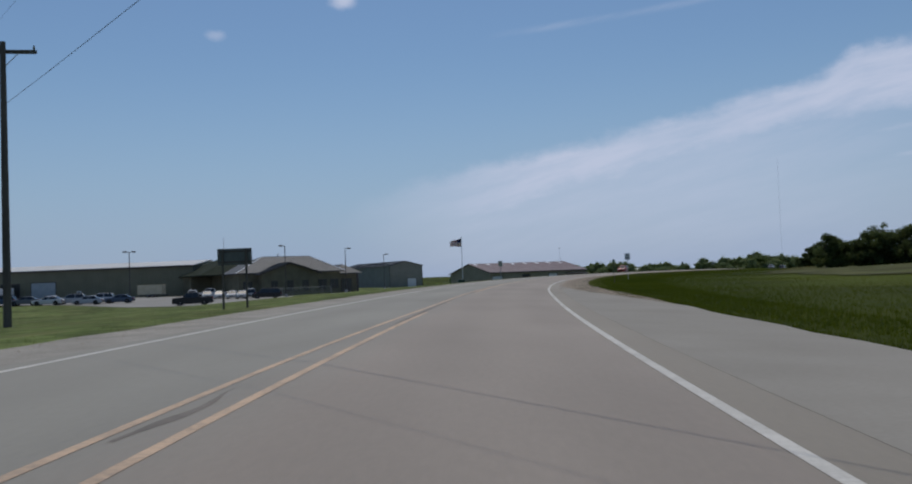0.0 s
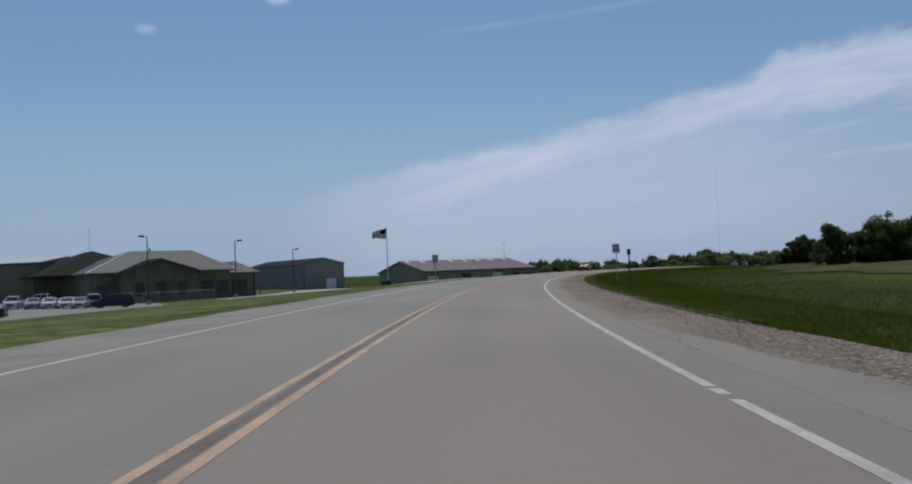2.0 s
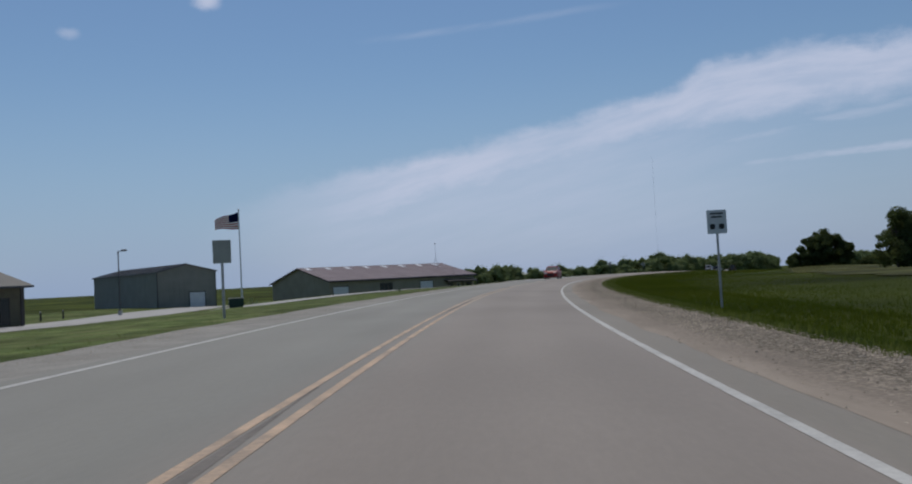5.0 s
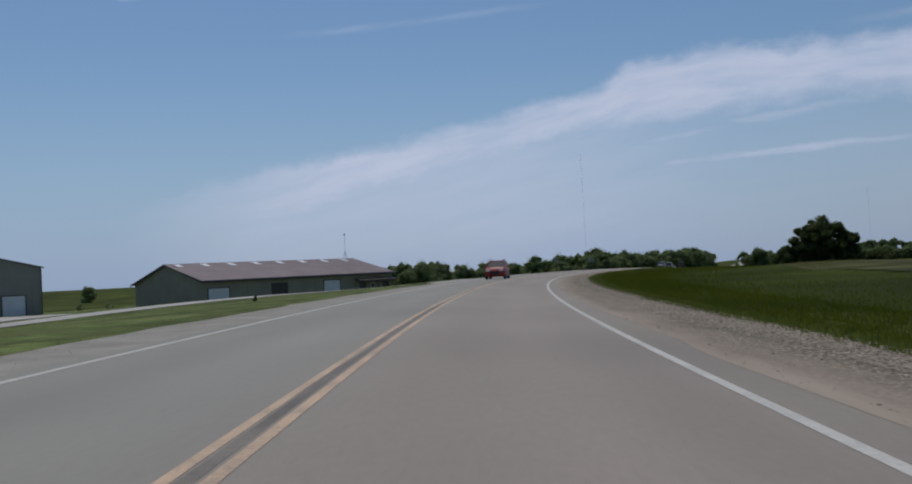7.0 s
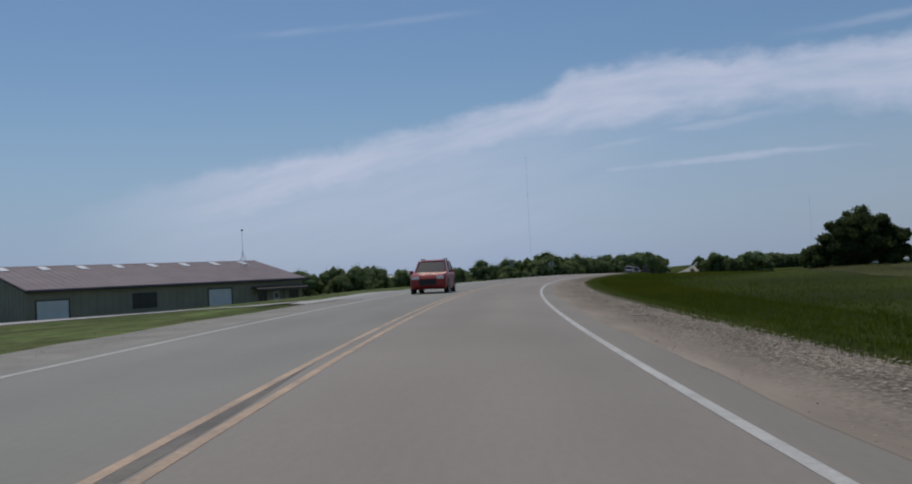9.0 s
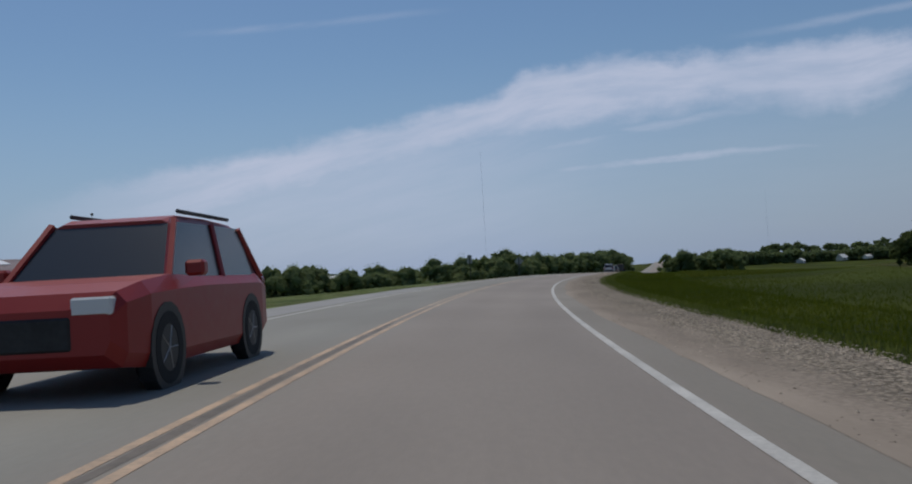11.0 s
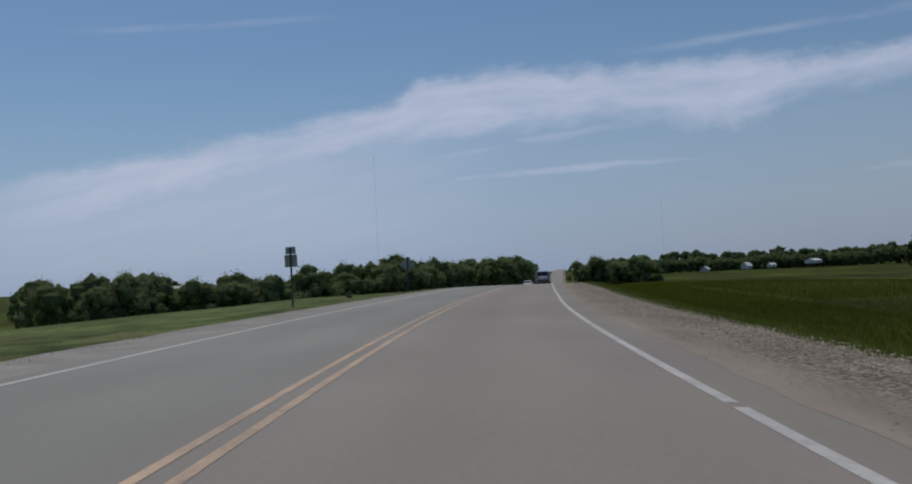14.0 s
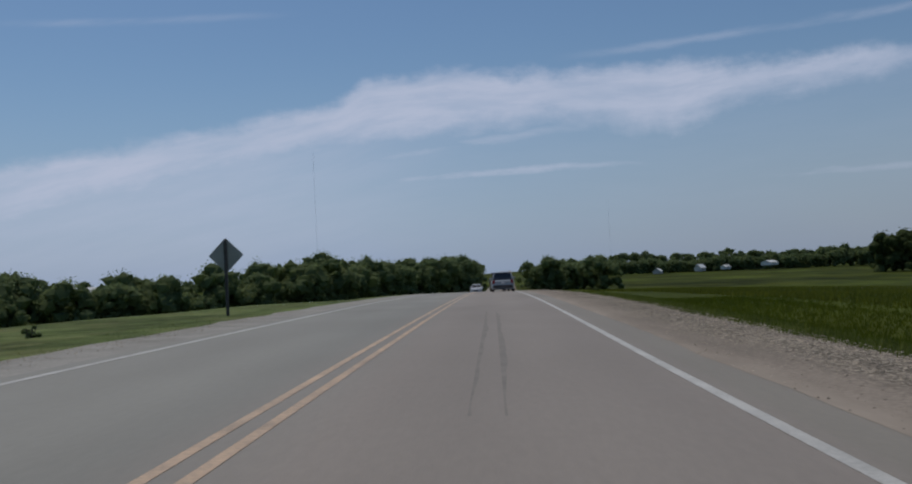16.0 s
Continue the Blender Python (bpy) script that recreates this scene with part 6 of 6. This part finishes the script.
def woods(name, line, depth, top, seed, label, spacing=6.0, leaves=1500, size=0.34, material="leaves", even=False):
    """A belt of many trees along a line: crowns of leaf clumps, joined as one."""
    r = np.random.default_rng(seed)
    allq, cores = [], []
    ico = bmesh.new()
    bmesh.ops.create_icosphere(ico, subdivisions=1, radius=1.0)
    IV = np.array([v.co[:] for v in ico.verts])
    IF = np.array([[v.index for v in f.verts] for f in ico.faces])
    ico.free()
    for (x0, y0), (x1, y1) in zip(line, line[1:]):
        l = math.hypot(x1 - x0, y1 - y0)
        for i in range(max(1, int(l / spacing))):
            for row in range(depth):
                k = (i + r.uniform(0, 1)) / max(1, int(l / spacing))
                x = x0 + (x1 - x0) * k + r.uniform(-3, 3) - (y1 - y0) / l * row * 8
                y = y0 + (y1 - y0) * k + r.uniform(-3, 3) + (x1 - x0) / l * row * 8
                g = gz(x, y)
                h = max(4.0, top + float(lean(x, y)) + r.normal(0, 1.2) - g + row * 0.5) * r.choice([0.74, 0.84, 0.92, 1.0] if even else [0.5, 0.72, 0.88, 1.0], p=[0.15, 0.3, 0.35, 0.2])
                w = min(h * r.uniform(0.8, 1.35), max(11.0, 0.85 * h))
                lob = 34
                n = int(leaves * (1.0 if row == 0 else 0.7) * min(1.5, max(0.5, h * w / 80.0)))
                # most lobes lie on the upper dome of the crown, the rest fill its skirt
                a, q = r.uniform(0, 6.283, lob), r.uniform(0, 1, lob)
                dome = np.arange(lob) < 22
                tilt = np.where(dome, 0.15 + 1.25 * q, 1.57)
                reach = np.where(dome, np.sin(tilt) * 0.37, 0.4 * np.sqrt(q)) * w
                zc = np.where(dome, h * (0.5 + 0.36 * np.cos(tilt)), h * r.uniform(0.08, 0.5, lob))
                C = np.stack([np.cos(a) * reach, np.sin(a) * reach, zc], 1)
                R = np.minimum(w * r.uniform(0.06, 0.2, lob), 0.19 * h)
                L_ = r.choice(lob, n, p=R ** 2 / (R ** 2).sum())
                d = r.normal(size=(n, 3))
                d /= np.linalg.norm(d, axis=1)[:, None]
                P = C[L_] + d * (R[L_] * r.uniform(0.72, 1.0, n) * r.choice([1.0, 1.14, 1.32], n, p=[0.55, 0.3, 0.15]))[:, None]
                P[:, 2] = np.clip(P[:, 2], 0, None)
                P += np.array([x, y, g])
                lump = C[:, None] + IV[None] * (R * 0.82)[:, None, None] * r.normal(1.0, 0.26, (lob, len(IV), 1)) * np.array([1, 1, 0.9])
                lump[..., 2] = np.clip(lump[..., 2], -0.5, None)
                cores.append((lump + np.array([x, y, g])).reshape(-1, 3))
                nr = 0.6 * d + np.array([0, 0, 0.3]) + r.normal(scale=0.7, size=d.shape)
                t = np.cross(nr, r.normal(size=d.shape))
                t /= np.linalg.norm(t, axis=1)[:, None]
                b = np.cross(nr, t)
                b /= np.linalg.norm(b, axis=1)[:, None]
                s = size * r.uniform(0.6, 1.3, size=(n, 1))
                allq.append(np.stack([P - t * s, P - b * s * 0.7, P + t * s, P + b * s * 0.7], 1).reshape(-1, 3))
    V = np.concatenate(allq)
    K = np.concatenate(cores)
    F = np.arange(len(V)).reshape(-1, 4).tolist()
    F += (IF[None] + len(V) + len(IV) * np.arange(len(K) // len(IV))[:, None, None]).reshape(-1, 3).tolist()
    me = bpy.data.meshes.new(name)
    me.from_pydata(np.concatenate([V, K]).tolist(), [], F)
    me.materials.append(M[material])
    tagged(new(name, me), label, "woods", kind="stuff")


woods("woods", [(-6, 520), (37, 513)], 2, 1.4, 14, "dense belt of green trees along the valley", 4.5, 1700, 0.23)
woods("woods", [(44.5, 512), (49, 511)], 3, 7.6, 1, "dense belt of green trees along the valley", 4.0, 1700, 0.23)
woods("woods", [(68, 505), (100, 500), (125, 498), (152, 503)], 2, 4.6, 9, "dense belt of green trees along the valley", 4.3, 1700, 0.23)
woods("woods", [(155, 505), (172, 514), (205, 540), (240, 570), (268, 592), (294, 625), (330, 690)], 2, 8.4, 2, "dense green trees beside the descending road", 5.0, 1500, 0.24)
woods("woods", [(290, 575), (318, 556)], 3, 6.0, 12, "green trees beside the descending road", 4.0, 1500, 0.24, even=True)
woods("woods", [(350, 770), (375, 800), (420, 870)], 2, 11.5, 3, "green trees beside the far road", 7.0, 700, 0.34)
woods("woods", [(462, 776), (505, 800), (547, 822), (600, 812), (660, 780), (720, 755)], 2, 9.0, 4, "green trees below the fields on the inner side", 3.4, 420, 0.45, even=True)
woods("woods", [(720, 755), (800, 715), (880, 680), (980, 640)], 2, 15.0, 5, "far belt of trees beyond the fields", 5.0, 320, 0.6, even=True)
woods("woods", [(700, 1000), (900, 950), (1100, 850), (1300, 700), (1450, 500)], 2, 19.0, 10, "far wooded ridge on the horizon", 9.0, 220, 0.8, even=True)
woods("woods", [(62, 860), (165, 840), (260, 840), (340, 860)], 2, 5.5, 6, "far belt of green trees", 10.0, 380, 0.5)
woods("woods", [(565, 605), (600, 570), (680, 520), (760, 470)], 2, 20.0, 8, "dark grove on the rise beyond the fields", 9.0, 420, 0.55, "leaves_dark")


# ---- gravel, grass ----
def stones(name, n0, n1, s0, s1, count, seed, label, scale=1.0):
    r = np.random.default_rng(seed)
    s = r.uniform(s0, s1, count)
    n = n0 + (n1 - n0) * r.beta(2.6, 1.0, count)
    x, y = on_road(s, n)
    z = surf_z(s, n) - 0.002
    q = np.array([(1, 0, 0), (0, 1, 0), (-1, 0, 0), (0, -1, 0), (0.2, 0.1, 0.8), (0, 0, -0.5)])
    f = np.array([(0, 1, 4), (1, 2, 4), (2, 3, 4), (3, 0, 4), (1, 0, 5), (2, 1, 5), (3, 2, 5), (0, 3, 5)])
    size = scale * (0.014 + 0.036 * r.beta(1.2, 5.0, count))
    a = r.uniform(0, 6.283, count)
    v = q[None] * (1 + r.normal(0, 0.25, (count, 6, 3))) * size[:, None, None]
    ca, sa = np.cos(a)[:, None], np.sin(a)[:, None]
    vx, vy = v[..., 0] * ca - v[..., 1] * sa * 0.7, v[..., 0] * sa + v[..., 1] * ca * 0.7
    V = np.stack([vx + x[:, None], vy + y[:, None], v[..., 2] * 0.5 + z[:, None] + size[:, None] * 0.3], -1).reshape(-1, 3)
    Fc = (f[None] + 6 * np.arange(count)[:, None, None]).reshape(-1, 3)
    me = bpy.data.meshes.new(name)
    me.from_pydata(V.tolist(), [], Fc.tolist())
    me.materials.append(M["loose_stone"])
    tagged(new(name, me), label, "gravel", kind="stuff")


M["loose_stone"] = foliage("loose_stone", (0.17, 0.145, 0.113), (0.52, 0.45, 0.36), 0.0)
M["fringe"] = foliage("fringe_grass", (0.085, 0.112, 0.023), (0.155, 0.178, 0.045), 0.6)
stones("gravel_stones", 4.7, 6.75, 50, 330, 30000, 5, "loose tan gravel stones on the shoulder")
stones("gravel_stones", 6.4, 4.2, 50, 330, 7000, 7, "small gravel spilt along the asphalt edge", 0.7)
stones("gravel_stones", -4.2, -5.7, 10, 206, 7000, 6, "loose pale gravel stones on the shoulder", 0.6)
stones("gravel_stones", -4.2, -5.6, 262, 330, 3500, 8, "loose pale gravel stones on the shoulder", 0.7)


def grass(name, n0, n1, s0, s1, count, h, seed, label, power=1.6, material="grass", fall=0.0, lift=0.0):
    """Tufts of three bent blades, thicker towards the road."""
    r = np.random.default_rng(seed)
    s = r.uniform(s0, s1, count)
    n = n0 + (n1 - n0) * r.uniform(0, 1, count) ** power
    x, y = on_road(s, n)
    z = ground_z(x, y) - 0.02 + lift
    h = h * (1 - fall * np.clip((n - n0) / (n1 - n0), 0, 1) ** 0.5)
    out = []
    for k in range(3):
        a = r.uniform(0, 6.283, count)
        w = h * r.uniform(0.05, 0.11, count)
        hh = h * r.uniform(0.5, 1.25, count)
        lean = h * r.uniform(0.1, 0.6, count)
        bx, by = x + r.normal(0, 0.05, count), y + r.normal(0, 0.05, count)
        dx, dy = np.cos(a), np.sin(a)
        p0 = np.stack([bx - dy * w, by + dx * w, z], 1)
        p1 = np.stack([bx + dy * w, by - dx * w, z], 1)
        p2 = np.stack([bx + dx * lean, by + dy * lean, z + hh], 1)
        out.append(np.stack([p0, p1, p2], 1))
    V = np.concatenate(out).reshape(-1, 3)
    me = bpy.data.meshes.new(name)
    me.from_pydata(V.tolist(), [], np.arange(len(V)).reshape(-1, 3).tolist())
    me.materials.append(M[material])
    tagged(new(name, me), label, "grass", kind="stuff")


M["weeds"] = foliage("weeds", (0.07, 0.09, 0.014), (0.13, 0.145, 0.02), 0.55, 0.05)
M["lawn_blades"] = foliage("lawn_blades", (0.08, 0.117, 0.031), (0.162, 0.19, 0.06), 0.45)
grass("meadow_grass", 6.8, 13.5, 36, 345, 80000, 0.16, 25, "dark green meadow grass beside the highway", 1.0, "grass", 0.2, 0.04)
grass("meadow_grass", 8.3, 13.5, -8, 36, 8000, 0.2, 28, "dark green meadow grass beside the entrance", 1.3, "grass", 0.2)
grass("meadow_grass", 13.0, 40.0, -8, 345, 75000, 0.17, 26, "dark green meadow grass further into the field", 1.5, "grass", 0.5)
grass("meadow_grass", 6.35, 7.4, 58, 345, 18000, 0.11, 22, "light green grass along the gravel edge", 1.0, "fringe", 0.0, 0.11)
grass("meadow_grass", 7.3, 8.8, -10, 60, 9000, 0.14, 24, "light green grass along the apron edge", 1.0, "fringe")
M["hay_blades"] = foliage("hay_blades", (0.17, 0.17, 0.065), (0.3, 0.28, 0.12), 0.5)
grass("hay_tufts", 31.0, 41.5, 230, 306, 9000, 0.2, 33, "pale dry hay tufts beside the clump of trees", 1.0, "hay_blades", 0.0, 0.0)
grass("weed_drift", 15.0, 60.0, 300, 460, 40000, 0.3, 29, "yellow-green weeds through the meadow", 1.3, "weeds", 0.3)
grass("verge_grass", -5.8, -20.0, -10, 330, 70000, 0.12, 23, "short green grass on the mown verge", 1.4, "lawn_blades")
grass("verge_grass", -4.9, -5.9, 5, 206, 6000, 0.06, 31, "sparse short grass creeping onto the gravel", 0.6, "lawn_blades", 0.0, 0.06)
grass("verge_grass", -4.8, -5.8, 262, 335, 2500, 0.06, 32, "sparse short grass creeping onto the gravel", 0.6, "lawn_blades", 0.0, 0.06)
